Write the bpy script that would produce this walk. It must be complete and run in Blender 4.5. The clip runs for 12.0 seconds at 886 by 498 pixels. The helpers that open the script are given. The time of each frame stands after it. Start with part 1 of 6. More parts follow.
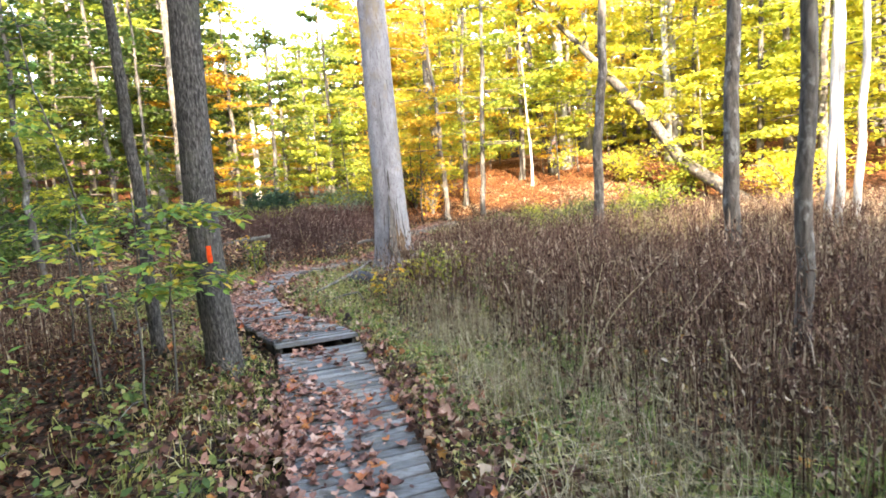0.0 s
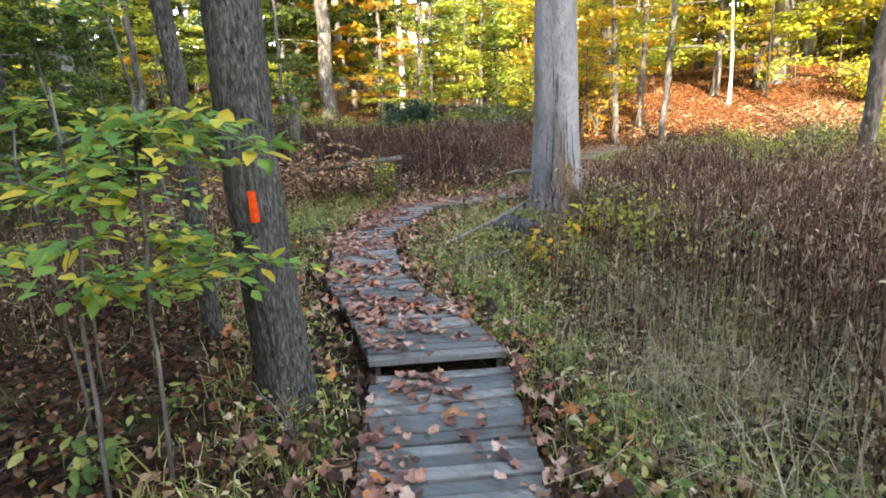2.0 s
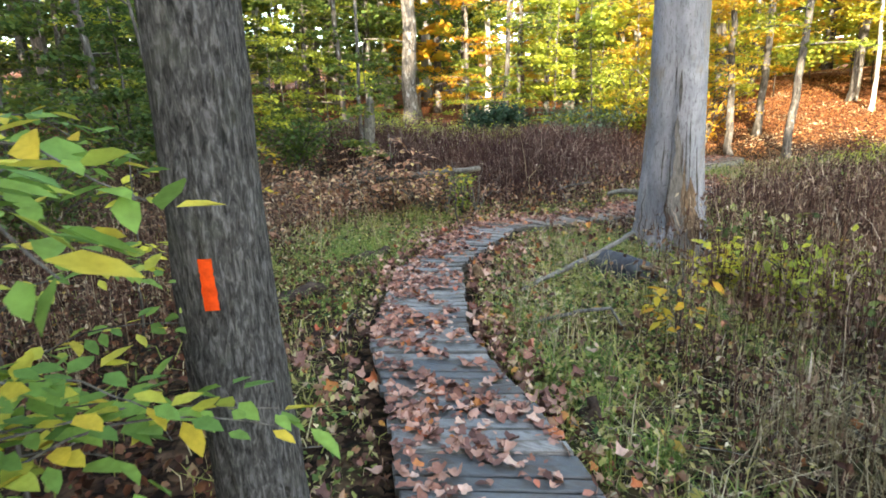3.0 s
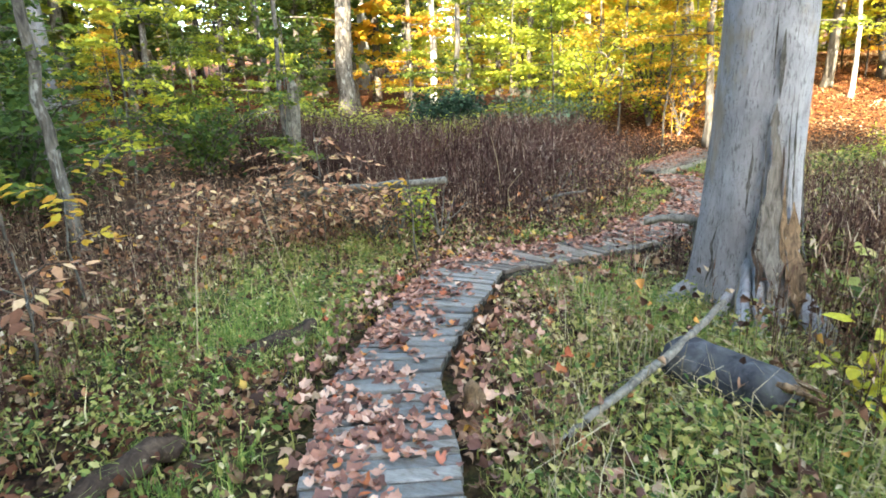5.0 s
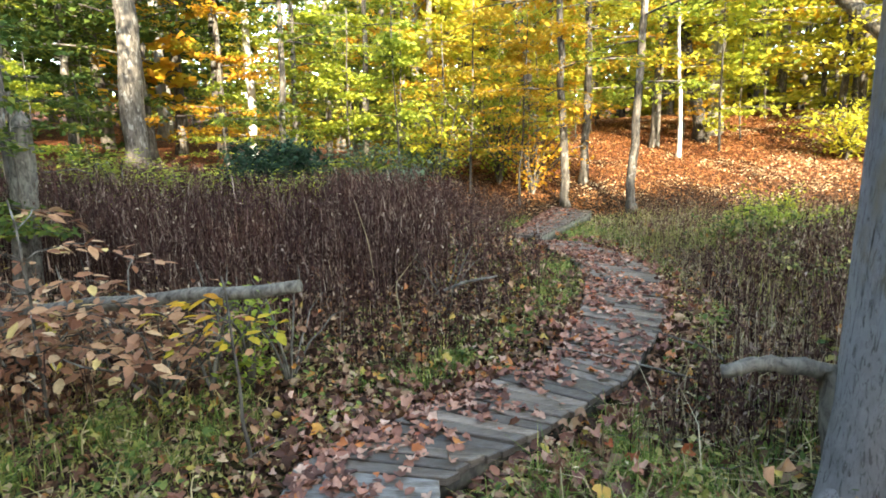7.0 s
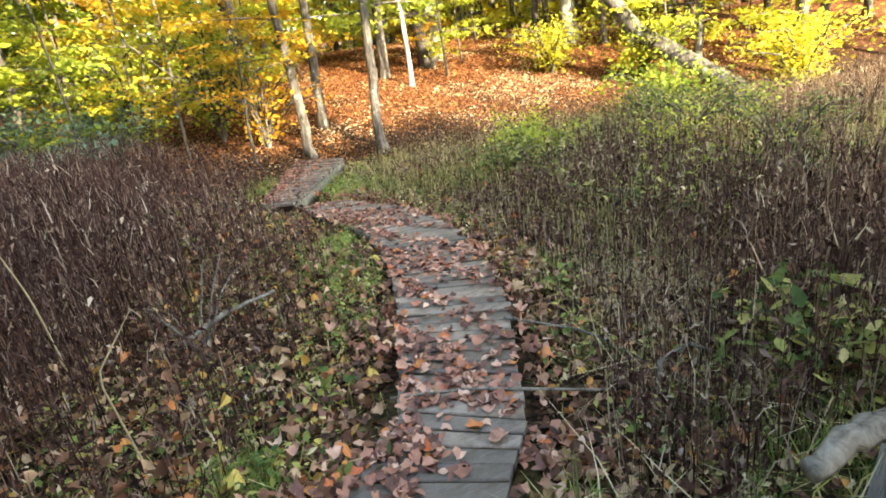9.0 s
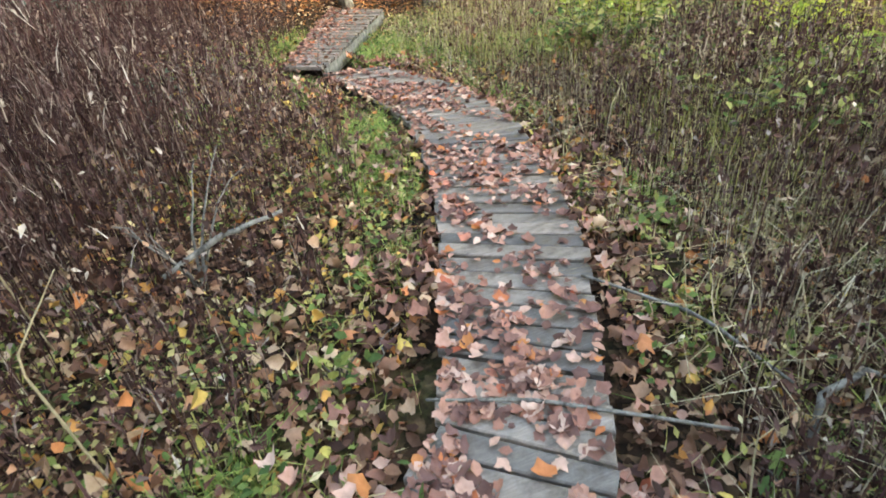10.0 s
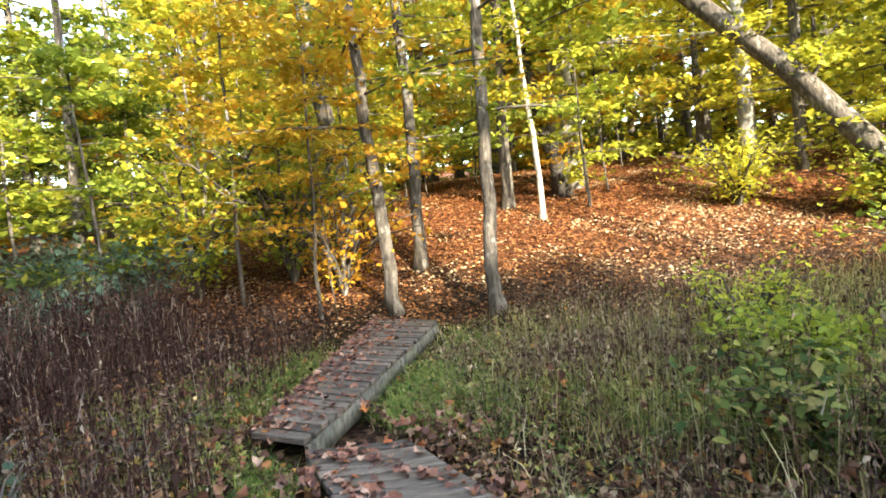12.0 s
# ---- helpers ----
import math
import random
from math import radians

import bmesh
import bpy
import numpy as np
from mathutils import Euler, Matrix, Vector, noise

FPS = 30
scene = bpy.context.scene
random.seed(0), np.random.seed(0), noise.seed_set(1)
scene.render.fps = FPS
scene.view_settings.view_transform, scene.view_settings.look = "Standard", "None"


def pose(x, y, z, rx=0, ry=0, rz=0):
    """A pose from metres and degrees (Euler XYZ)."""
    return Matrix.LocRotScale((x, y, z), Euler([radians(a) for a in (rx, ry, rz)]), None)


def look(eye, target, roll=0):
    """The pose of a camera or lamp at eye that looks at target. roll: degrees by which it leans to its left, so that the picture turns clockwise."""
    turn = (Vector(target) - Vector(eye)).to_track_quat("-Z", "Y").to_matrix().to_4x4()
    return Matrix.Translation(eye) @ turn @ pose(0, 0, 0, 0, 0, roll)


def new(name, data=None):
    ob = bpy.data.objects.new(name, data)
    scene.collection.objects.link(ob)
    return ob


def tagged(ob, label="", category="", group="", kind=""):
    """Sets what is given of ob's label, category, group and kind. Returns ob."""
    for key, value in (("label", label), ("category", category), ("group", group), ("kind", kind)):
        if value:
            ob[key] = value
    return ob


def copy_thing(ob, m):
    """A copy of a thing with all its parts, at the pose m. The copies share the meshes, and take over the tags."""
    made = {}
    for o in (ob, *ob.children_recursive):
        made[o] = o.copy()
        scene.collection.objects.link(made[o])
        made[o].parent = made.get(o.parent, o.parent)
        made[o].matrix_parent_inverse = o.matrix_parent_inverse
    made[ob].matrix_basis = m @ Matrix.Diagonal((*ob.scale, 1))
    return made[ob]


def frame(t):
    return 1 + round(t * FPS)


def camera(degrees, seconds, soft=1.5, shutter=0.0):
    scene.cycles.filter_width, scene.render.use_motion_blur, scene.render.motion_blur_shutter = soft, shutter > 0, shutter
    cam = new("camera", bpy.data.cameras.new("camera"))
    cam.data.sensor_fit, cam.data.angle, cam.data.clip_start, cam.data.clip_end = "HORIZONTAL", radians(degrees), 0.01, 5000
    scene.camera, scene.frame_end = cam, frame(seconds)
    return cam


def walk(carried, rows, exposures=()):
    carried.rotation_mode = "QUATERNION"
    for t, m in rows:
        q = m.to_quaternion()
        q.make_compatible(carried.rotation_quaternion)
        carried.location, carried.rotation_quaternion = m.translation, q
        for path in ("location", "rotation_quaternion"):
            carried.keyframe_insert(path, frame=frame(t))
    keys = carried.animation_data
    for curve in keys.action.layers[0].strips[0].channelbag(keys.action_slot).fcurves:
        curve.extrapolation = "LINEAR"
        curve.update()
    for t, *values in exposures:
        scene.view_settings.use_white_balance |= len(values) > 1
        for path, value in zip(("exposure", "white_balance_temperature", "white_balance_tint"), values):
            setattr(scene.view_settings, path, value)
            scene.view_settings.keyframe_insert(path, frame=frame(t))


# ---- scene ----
cam = camera(78.7, 12.0, soft=1.75, shutter=0.12)
PATH = [
    (0.0, pose(0.411, 0.044, 1.615, 83.59, 4.14, 3.17)),
    (0.5, pose(0.372, 0.725, 1.592, 83.44, 2.56, 11.18)),
    (1.0, pose(0.177, 1.390, 1.579, 79.09, 2.44, 19.17)),
    (1.5, pose(0.004, 2.117, 1.557, 75.93, 2.49, 18.33)),
    (2.0, pose(-0.297, 2.780, 1.583, 75.88, 2.63, 18.51)),
    (2.5, pose(-0.495, 3.464, 1.593, 76.35, 2.25, 20.30)),
    (2.7, pose(-0.598, 3.732, 1.612, 77.17, 1.72, 27.30)),
    (4.3, pose(-1.642, 5.521, 1.659, 71.71, 0.94, 25.72)),
    (4.5, pose(-1.760, 5.786, 1.652, 72.95, 1.25, 23.90)),
    (5.0, pose(-2.113, 6.453, 1.659, 75.06, 2.16, 21.08)),
    (5.5, pose(-2.490, 7.105, 1.651, 76.41, 2.42, 18.91)),
    (6.0, pose(-2.799, 7.926, 1.584, 82.90, -0.20, 5.21)),
    (6.5, pose(-3.103, 8.496, 1.587, 84.70, -0.98, 1.46)),
    (7.0, pose(-3.344, 9.132, 1.585, 80.35, 1.26, 2.65)),
    (7.5, pose(-3.344, 9.566, 1.684, 81.90, 1.15, -6.93)),
    (7.7, pose(-3.352, 9.775, 1.711, 82.24, 2.51, -10.92)),
    (9.3, pose(-3.380, 11.220, 1.616, 67.64, 6.85, -27.40)),
    (9.5, pose(-3.297, 11.427, 1.619, 64.05, 6.93, -27.34)),
    (10.0, pose(-3.063, 11.947, 1.633, 58.09, 4.70, -20.93)),
    (10.5, pose(-2.742, 12.645, 1.656, 58.00, 5.26, -21.81)),
    (11.0, pose(-2.299, 13.451, 1.653, 67.62, 5.08, -21.46)),
    (11.5, pose(-2.042, 14.220, 1.624, 83.67, 6.42, -16.09)),
    (12.0, pose(-1.818, 14.974, 1.621, 87.04, 6.17, -12.92)),
]
walk(cam, PATH, exposures=[
    (0.0, 3.97, 8000, 13), (1.0, 3.62, 8000, 12), (2.5, 3.62, 7900, 8), (4.3, 4.12, 7900, 5), (5.5, 4.08, 7800, 3), (6.5, 3.55, 7800, 3), (7.5, 3.52, 7900, 4),
    (9.3, 3.85, 8400, 5), (10.0, 4.12, 8200, 5), (10.5, 4.25, 8000, 4), (11.0, 4.2, 7900, 0), (11.5, 3.55, 7600, 4), (12.0, 3.22, 7600, 6)])

# ---- light ----
SUN_AZ, SUN_EL = radians(163), radians(25)   # from north (y), clockwise
world = bpy.data.worlds.new("sky_world")
scene.world = world
world.use_nodes = True
wn = world.node_tree
sky = wn.nodes.new("ShaderNodeTexSky")
sky.sky_type, sky.sun_disc = "NISHITA", False
sky.sun_elevation, sky.sun_rotation = SUN_EL, SUN_AZ
wn.links.new(sky.outputs[0], wn.nodes["Background"].inputs[0])
wn.nodes["Background"].inputs[1].default_value = 0.15
sun_data = bpy.data.lights.new("sun", "SUN")
sun_data.energy, sun_data.angle, sun_data.color = 2.4, radians(0.6), (1.0, 0.93, 0.82)
sun = new("sun", sun_data)
sun_dir = Vector((math.sin(SUN_AZ) * math.cos(SUN_EL), math.cos(SUN_AZ) * math.cos(SUN_EL), math.sin(SUN_EL)))
sun.matrix_world = look(sun_dir * 60, (0, 0, 0))

# ---- materials ----


def material(name, rough=0.8):
    m = bpy.data.materials.new(name)
    m.use_nodes = True
    nt = m.node_tree
    b = nt.nodes["Principled BSDF"]
    b.inputs["Roughness"].default_value = rough
    b.inputs["Specular IOR Level"].default_value = 0.12
    return m, nt, b


def ramp(nt, fac, stops):
    r = nt.nodes.new("ShaderNodeValToRGB")
    els = r.color_ramp.elements
    while len(els) < len(stops):
        els.new(0.5)
    for e, (p, c) in zip(els, stops):
        e.position, e.color = p, (*c, 1)
    nt.links.new(fac, r.inputs[0])
    return r.outputs[0]


def noise_tex(nt, scale, detail=4, rough=0.6, stretch=None, coord="Object", dist=0.0):
    tc = nt.nodes.new("ShaderNodeTexCoord")
    n = nt.nodes.new("ShaderNodeTexNoise")
    n.inputs["Scale"].default_value, n.inputs["Detail"].default_value, n.inputs["Roughness"].default_value = scale, detail, rough
    n.inputs["Distortion"].default_value = dist
    src = tc.outputs[coord]
    if stretch:
        mp = nt.nodes.new("ShaderNodeMapping")
        mp.inputs["Scale"].default_value = stretch
        nt.links.new(src, mp.inputs[0])
        src = mp.outputs[0]
    nt.links.new(src, n.inputs["Vector"])
    return n.outputs["Fac"]


def mix(nt, fac, a, b, kind="MIX"):
    m = nt.nodes.new("ShaderNodeMix")
    m.data_type, m.blend_type = "RGBA", kind
    for sock, v in ((m.inputs[0], fac), (m.inputs[6], a), (m.inputs[7], b)):
        if isinstance(v, (int, float)):
            sock.default_value = v
        elif isinstance(v, tuple):
            sock.default_value = (*v, 1)
        else:
            nt.links.new(v, sock)
    return m.outputs[2]


def bump(nt, b, height, strength=0.5, distance=0.02):
    n = nt.nodes.new("ShaderNodeBump")
    n.inputs["Strength"].default_value, n.inputs["Distance"].default_value = strength, distance
    nt.links.new(height, n.inputs["Height"])
    nt.links.new(n.outputs[0], b.inputs["Normal"])


def leaf_material(name, stops, through_light=0.35, rough=0.6, object_shift=0.0):
    """Leaves: each island its own colour; part of the light passes through."""
    m, nt, b = material(name, rough)
    geo = nt.nodes.new("ShaderNodeNewGeometry")
    fac = geo.outputs["Random Per Island"]
    if object_shift:
        info = nt.nodes.new("ShaderNodeObjectInfo")
        ma = nt.nodes.new("ShaderNodeMath")
        ma.operation = "MULTIPLY_ADD"
        nt.links.new(info.outputs["Random"], ma.inputs[0])
        ma.inputs[1].default_value = object_shift
        nt.links.new(fac, ma.inputs[2])
        fr = nt.nodes.new("ShaderNodeMath")
        fr.operation = "MULTIPLY"
        nt.links.new(ma.outputs[0], fr.inputs[0])
        fr.inputs[1].default_value = 1 / (1 + object_shift)
        fac = fr.outputs[0]
    col = ramp(nt, fac, stops)
    mottled = ramp(nt, noise_tex(nt, 35, 3), [(0.3, (0.72, 0.70, 0.66)), (0.7, (1.1, 1.1, 1.1))])
    col = mix(nt, 0.8, col, mottled, "MULTIPLY")
    nt.links.new(col, b.inputs["Base Color"])
    tr = nt.nodes.new("ShaderNodeBsdfTranslucent")
    nt.links.new(col, tr.inputs[0])
    ms = nt.nodes.new("ShaderNodeMixShader")
    ms.inputs[0].default_value = through_light
    nt.links.new(b.outputs[0], ms.inputs[1])
    nt.links.new(tr.outputs[0], ms.inputs[2])
    nt.links.new(ms.outputs[0], nt.nodes["Material Output"].inputs[0])
    return m


def bark_material(name, dark, mid, light, furrow=14.0, stretch=0.18, depth=0.03, moss=None, pale=None, span=(0.32, 0.72)):
    m, nt, b = material(name, 0.9)
    f = noise_tex(nt, furrow, 6, 0.65, (1, 1, stretch), dist=0.6)
    col = ramp(nt, f, [(span[0], dark), (0.5, mid), (span[1], light)])
    big = noise_tex(nt, 1.6, 5, 0.6)
    col = mix(nt, 0.7, col, ramp(nt, big, [(0.3, (0.62, 0.62, 0.62)), (0.7, (1.15, 1.13, 1.1))]), "MULTIPLY")
    if pale:
        pf = ramp(nt, noise_tex(nt, 5.0, 4, 0.7, (1, 1, 0.5)), [(0.56, (0, 0, 0)), (0.64, (1, 1, 1))])
        col = mix(nt, pf, col, pale)
    if moss:
        mf = ramp(nt, noise_tex(nt, 2.4, 5, 0.7), [(0.55, (0, 0, 0)), (0.72, (0.7, 0.7, 0.7))])
        col = mix(nt, mf, col, moss)
    nt.links.new(col, b.inputs["Base Color"])
    bump(nt, b, f, 0.9, depth)
    return m


BARK_DARK = bark_material("bark_dark_furrowed", (0.02, 0.018, 0.016), (0.072, 0.065, 0.06), (0.19, 0.177, 0.165), 64, 0.26, 0.02, moss=(0.085, 0.085, 0.06), span=(0.36, 0.68))


def grey_bark():
    """Smooth old bark: lilac-grey plates, fine dark flecks and a few long cracks."""
    m, nt, b = material("bark_grey_weathered", 0.9)
    plates = noise_tex(nt, 3.2, 6, 0.7, (1, 1, 0.5), dist=0.8)
    col = ramp(nt, plates, [(0.32, (0.17, 0.163, 0.172)), (0.5, (0.255, 0.246, 0.262)), (0.68, (0.35, 0.342, 0.36))])
    flecks = noise_tex(nt, 70, 4, 0.65, (1, 1, 0.16), dist=0.8)
    col = mix(nt, ramp(nt, flecks, [(0.55, (0, 0, 0)), (0.63, (0.8, 0.8, 0.8))]), col, (0.085, 0.08, 0.082))
    pocks = noise_tex(nt, 24, 5, 0.75, (1, 1, 0.3), dist=1.5)
    col = mix(nt, ramp(nt, pocks, [(0.60, (0, 0, 0)), (0.67, (0.85, 0.85, 0.85))]), col, (0.06, 0.054, 0.052))
    cracks = noise_tex(nt, 12, 3, 0.5, (1, 1, 0.06), dist=1.6)
    col = mix(nt, ramp(nt, cracks, [(0.67, (0, 0, 0)), (0.70, (0.9, 0.9, 0.9))]), col, (0.05, 0.043, 0.04))
    tan = ramp(nt, noise_tex(nt, 2.1, 5, 0.7, (1, 1, 0.45)), [(0.53, (0, 0, 0)), (0.64, (0.8, 0.8, 0.8))])
    col = mix(nt, tan, col, (0.24, 0.19, 0.135))
    nt.links.new(col, b.inputs["Base Color"])
    bump(nt, b, mix(nt, 0.5, plates, flecks), 1.0, 0.03)
    return m


BARK_GREY = grey_bark()
BARK_FOREST = bark_material("bark_forest", (0.035, 0.03, 0.027), (0.105, 0.092, 0.08), (0.22, 0.20, 0.175), 16, 0.25, 0.02, pale=(0.26, 0.25, 0.23))
BARK_PALE = bark_material("bark_pale", (0.15, 0.145, 0.13), (0.29, 0.28, 0.26), (0.42, 0.41, 0.385), 8, 0.3, 0.01)
BARK_WHITE = bark_material("bark_white", (0.25, 0.24, 0.22), (0.5, 0.48, 0.45), (0.66, 0.64, 0.6), 6, 0.3, 0.008)
DEADWOOD = bark_material("deadwood_grey", (0.045, 0.041, 0.036), (0.15, 0.137, 0.12), (0.26, 0.24, 0.21), 22, 0.5, 0.01)
ROT = bark_material("rotten_wood_brown", (0.03, 0.02, 0.013), (0.14, 0.09, 0.055), (0.30, 0.20, 0.12), 24, 0.4, 0.02)
LOG_DARK = bark_material("log_bark_dark", (0.016, 0.017, 0.021), (0.042, 0.045, 0.055), (0.11, 0.115, 0.13), 9, 1.0, 0.008, moss=(0.09, 0.09, 0.08))

ROT_DARK = bark_material("wet_rotten_wood", (0.012, 0.009, 0.008), (0.045, 0.03, 0.023), (0.10, 0.068, 0.05), 20, 0.4, 0.015)


def board_material(name, stops):
    m, nt, b = material(name, 0.62)
    info = nt.nodes.new("ShaderNodeObjectInfo")
    grain = noise_tex(nt, 9, 6, 0.7, (0.9, 12, 6), dist=0.4)
    base = ramp(nt, info.outputs["Random"], stops)
    col = mix(nt, 0.85, base, ramp(nt, grain, [(0.3, (0.5, 0.5, 0.5)), (0.7, (1.35, 1.35, 1.35))]), "MULTIPLY")
    dirt = ramp(nt, noise_tex(nt, 3.2, 5, 0.7, coord="Generated"), [(0.45, (0, 0, 0)), (0.62, (0.85, 0.85, 0.85))])
    col = mix(nt, dirt, col, (0.055, 0.038, 0.026))
    nt.links.new(col, b.inputs["Base Color"])
    r = ramp(nt, noise_tex(nt, 5, 3), [(0.3, (0.38, 0.38, 0.38)), (0.7, (0.8, 0.8, 0.8))])
    nt.links.new(r, b.inputs["Roughness"])
    b.inputs["Specular IOR Level"].default_value = 0.5
    bump(nt, b, grain, 0.6, 0.006)
    return m


BOARD = board_material("weathered_board", [(0.0, (0.062, 0.066, 0.070)), (0.5, (0.125, 0.128, 0.130)), (1.0, (0.22, 0.21, 0.20))])
BOARD_WARM = board_material("weathered_board_tan", [(0.0, (0.075, 0.067, 0.063)), (0.4, (0.15, 0.125, 0.108)), (1.0, (0.25, 0.20, 0.165))])
FASCIA = bark_material("weathered_side_beam", (0.05, 0.05, 0.042), (0.15, 0.145, 0.12), (0.27, 0.26, 0.22), 14, 0.6, 0.008, moss=(0.10, 0.115, 0.06))
BEAM = bark_material("old_timber_beam", (0.02, 0.019, 0.017), (0.06, 0.055, 0.048), (0.13, 0.12, 0.10), 14, 0.6, 0.01, moss=(0.06, 0.08, 0.03))


def ground_material():
    """Leaf litter: leaf-sized scales of many browns, darker towards their edges, with mossy green in places."""
    m, nt, b = material("woodland_ground", 0.95)
    tc = nt.nodes.new("ShaderNodeTexCoord")
    warp = nt.nodes.new("ShaderNodeTexNoise")
    warp.inputs["Scale"].default_value, warp.inputs["Detail"].default_value = 9, 4
    nt.links.new(tc.outputs["Object"], warp.inputs["Vector"])
    add = nt.nodes.new("ShaderNodeVectorMath")
    add.operation = "MULTIPLY_ADD"
    nt.links.new(warp.outputs["Color"], add.inputs[0])
    add.inputs[1].default_value = (0.12, 0.12, 0.12)
    nt.links.new(tc.outputs["Object"], add.inputs[2])
    cells = []
    for scale in (13, 23):
        v = nt.nodes.new("ShaderNodeTexVoronoi")
        v.inputs["Scale"].default_value = scale
        nt.links.new(add.outputs[0], v.inputs["Vector"])
        bw = nt.nodes.new("ShaderNodeSeparateColor")
        nt.links.new(v.outputs["Color"], bw.inputs[0])
        cells.append((v.outputs["Distance"], bw.outputs[0]))
    leaf = ramp(nt, cells[0][1], [(0.0, (0.010, 0.006, 0.004)), (0.4, (0.032, 0.016, 0.010)), (0.75, (0.085, 0.042, 0.025)), (1.0, (0.20, 0.115, 0.07))])
    small = ramp(nt, cells[1][1], [(0.0, (0.008, 0.005, 0.003)), (0.5, (0.038, 0.020, 0.012)), (1.0, (0.15, 0.09, 0.05))])
    col = mix(nt, ramp(nt, noise_tex(nt, 5, 3), [(0.4, (0, 0, 0)), (0.6, (1, 1, 1))]), leaf, small)
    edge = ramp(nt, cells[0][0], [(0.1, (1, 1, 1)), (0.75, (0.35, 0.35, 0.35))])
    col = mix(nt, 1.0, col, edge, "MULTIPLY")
    green = ramp(nt, noise_tex(nt, 30, 5, 0.7), [(0.4, (0.02, 0.025, 0.008)), (0.6, (0.085, 0.095, 0.026))])
    sep = nt.nodes.new("ShaderNodeSeparateXYZ")
    nt.links.new(tc.outputs["Object"], sep.inputs[0])
    low_lying = nt.nodes.new("ShaderNodeMapRange")
    low_lying.inputs[1].default_value, low_lying.inputs[2].default_value = 0.1, -0.12
    nt.links.new(sep.outputs[2], low_lying.inputs[0])
    moss = mix(nt, 1.0, ramp(nt, noise_tex(nt, 1.3, 4), [(0.5, (0, 0, 0)), (0.62, (0.35, 0.35, 0.35))]), low_lying.outputs[0], "MULTIPLY")
    col = mix(nt, moss, col, green)
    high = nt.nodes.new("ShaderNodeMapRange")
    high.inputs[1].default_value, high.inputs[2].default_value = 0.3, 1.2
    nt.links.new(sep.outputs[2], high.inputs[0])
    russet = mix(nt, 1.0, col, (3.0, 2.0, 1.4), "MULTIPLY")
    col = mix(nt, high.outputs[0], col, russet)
    nt.links.new(col, b.inputs["Base Color"])
    bump(nt, b, cells[0][0], 0.7, 0.03)
    return m


GROUND = ground_material()
PAINT = material("orange_blaze_paint", 0.55)[0]


def finish_paint():
    nt = PAINT.node_tree
    col = ramp(nt, noise_tex(nt, 18, 4, 0.7), [(0.3, (0.40, 0.03, 0.005)), (0.6, (0.74, 0.07, 0.01))])
    nt.links.new(col, nt.nodes["Principled BSDF"].inputs["Base Color"])


finish_paint()

YELLOW = leaf_material("leaves_yellow", [(0.0, (0.22, 0.28, 0.05)), (0.3, (0.46, 0.48, 0.07)), (0.7, (0.66, 0.60, 0.08)), (1.0, (0.70, 0.52, 0.07))], 0.45, object_shift=0.5)
ORANGE = leaf_material("leaves_orange", [(0.0, (0.40, 0.36, 0.05)), (0.4, (0.60, 0.43, 0.05)), (0.75, (0.62, 0.32, 0.04)), (1.0, (0.48, 0.20, 0.04))], 0.45, object_shift=0.5)
LIME = leaf_material("leaves_yellow_green", [(0.0, (0.14, 0.21, 0.04)), (0.4, (0.30, 0.37, 0.06)), (0.8, (0.48, 0.50, 0.07)), (1.0, (0.60, 0.54, 0.07))], 0.45, object_shift=0.5)
GREEN = leaf_material("leaves_green", [(0.0, (0.035, 0.07, 0.022)), (0.5, (0.085, 0.14, 0.035)), (0.9, (0.20, 0.22, 0.04)), (1.0, (0.34, 0.28, 0.04))], 0.4, object_shift=0.5)
EVERGREEN = leaf_material("leaves_evergreen", [(0.0, (0.012, 0.03, 0.02)), (1.0, (0.04, 0.08, 0.045))], 0.2)
TEAL = leaf_material("leaves_blue_green", [(0.0, (0.07, 0.13, 0.09)), (1.0, (0.17, 0.26, 0.18))], 0.35)
SPRAY = leaf_material("leaves_sapling", [(0.0, (0.12, 0.23, 0.06)), (0.5, (0.24, 0.38, 0.08)), (0.72, (0.48, 0.48, 0.08)), (1.0, (0.66, 0.46, 0.06))], 0.4)
RUSSET = leaf_material("leaves_russet", [(0.0, (0.15, 0.06, 0.035)), (0.45, (0.34, 0.17, 0.10)), (0.8, (0.50, 0.29, 0.17)), (0.93, (0.58, 0.42, 0.26)), (1.0, (0.58, 0.44, 0.08))], 0.2)
FALLEN = leaf_material("fallen_leaves", [(0.0, (0.03, 0.015, 0.011)), (0.3, (0.105, 0.05, 0.034)), (0.55, (0.20, 0.10, 0.062)), (0.74, (0.33, 0.20, 0.13)), (0.86, (0.46, 0.33, 0.22)), (0.93, (0.42, 0.15, 0.06)), (0.97, (0.52, 0.26, 0.07)), (1.0, (0.5, 0.42, 0.12))], 0.12)
FALLEN_PINK = leaf_material("fallen_leaves_path", [(0.0, (0.076, 0.038, 0.032)), (0.25, (0.184, 0.092, 0.076)), (0.5, (0.308, 0.14, 0.099)), (0.76, (0.432, 0.243, 0.184)), (0.9, (0.551, 0.373, 0.297)), (0.95, (0.367, 0.092, 0.049)), (1.0, (0.497, 0.205, 0.07))], 0.1)
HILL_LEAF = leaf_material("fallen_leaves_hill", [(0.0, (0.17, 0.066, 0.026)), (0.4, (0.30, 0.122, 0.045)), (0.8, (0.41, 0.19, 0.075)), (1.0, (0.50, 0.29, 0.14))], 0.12)
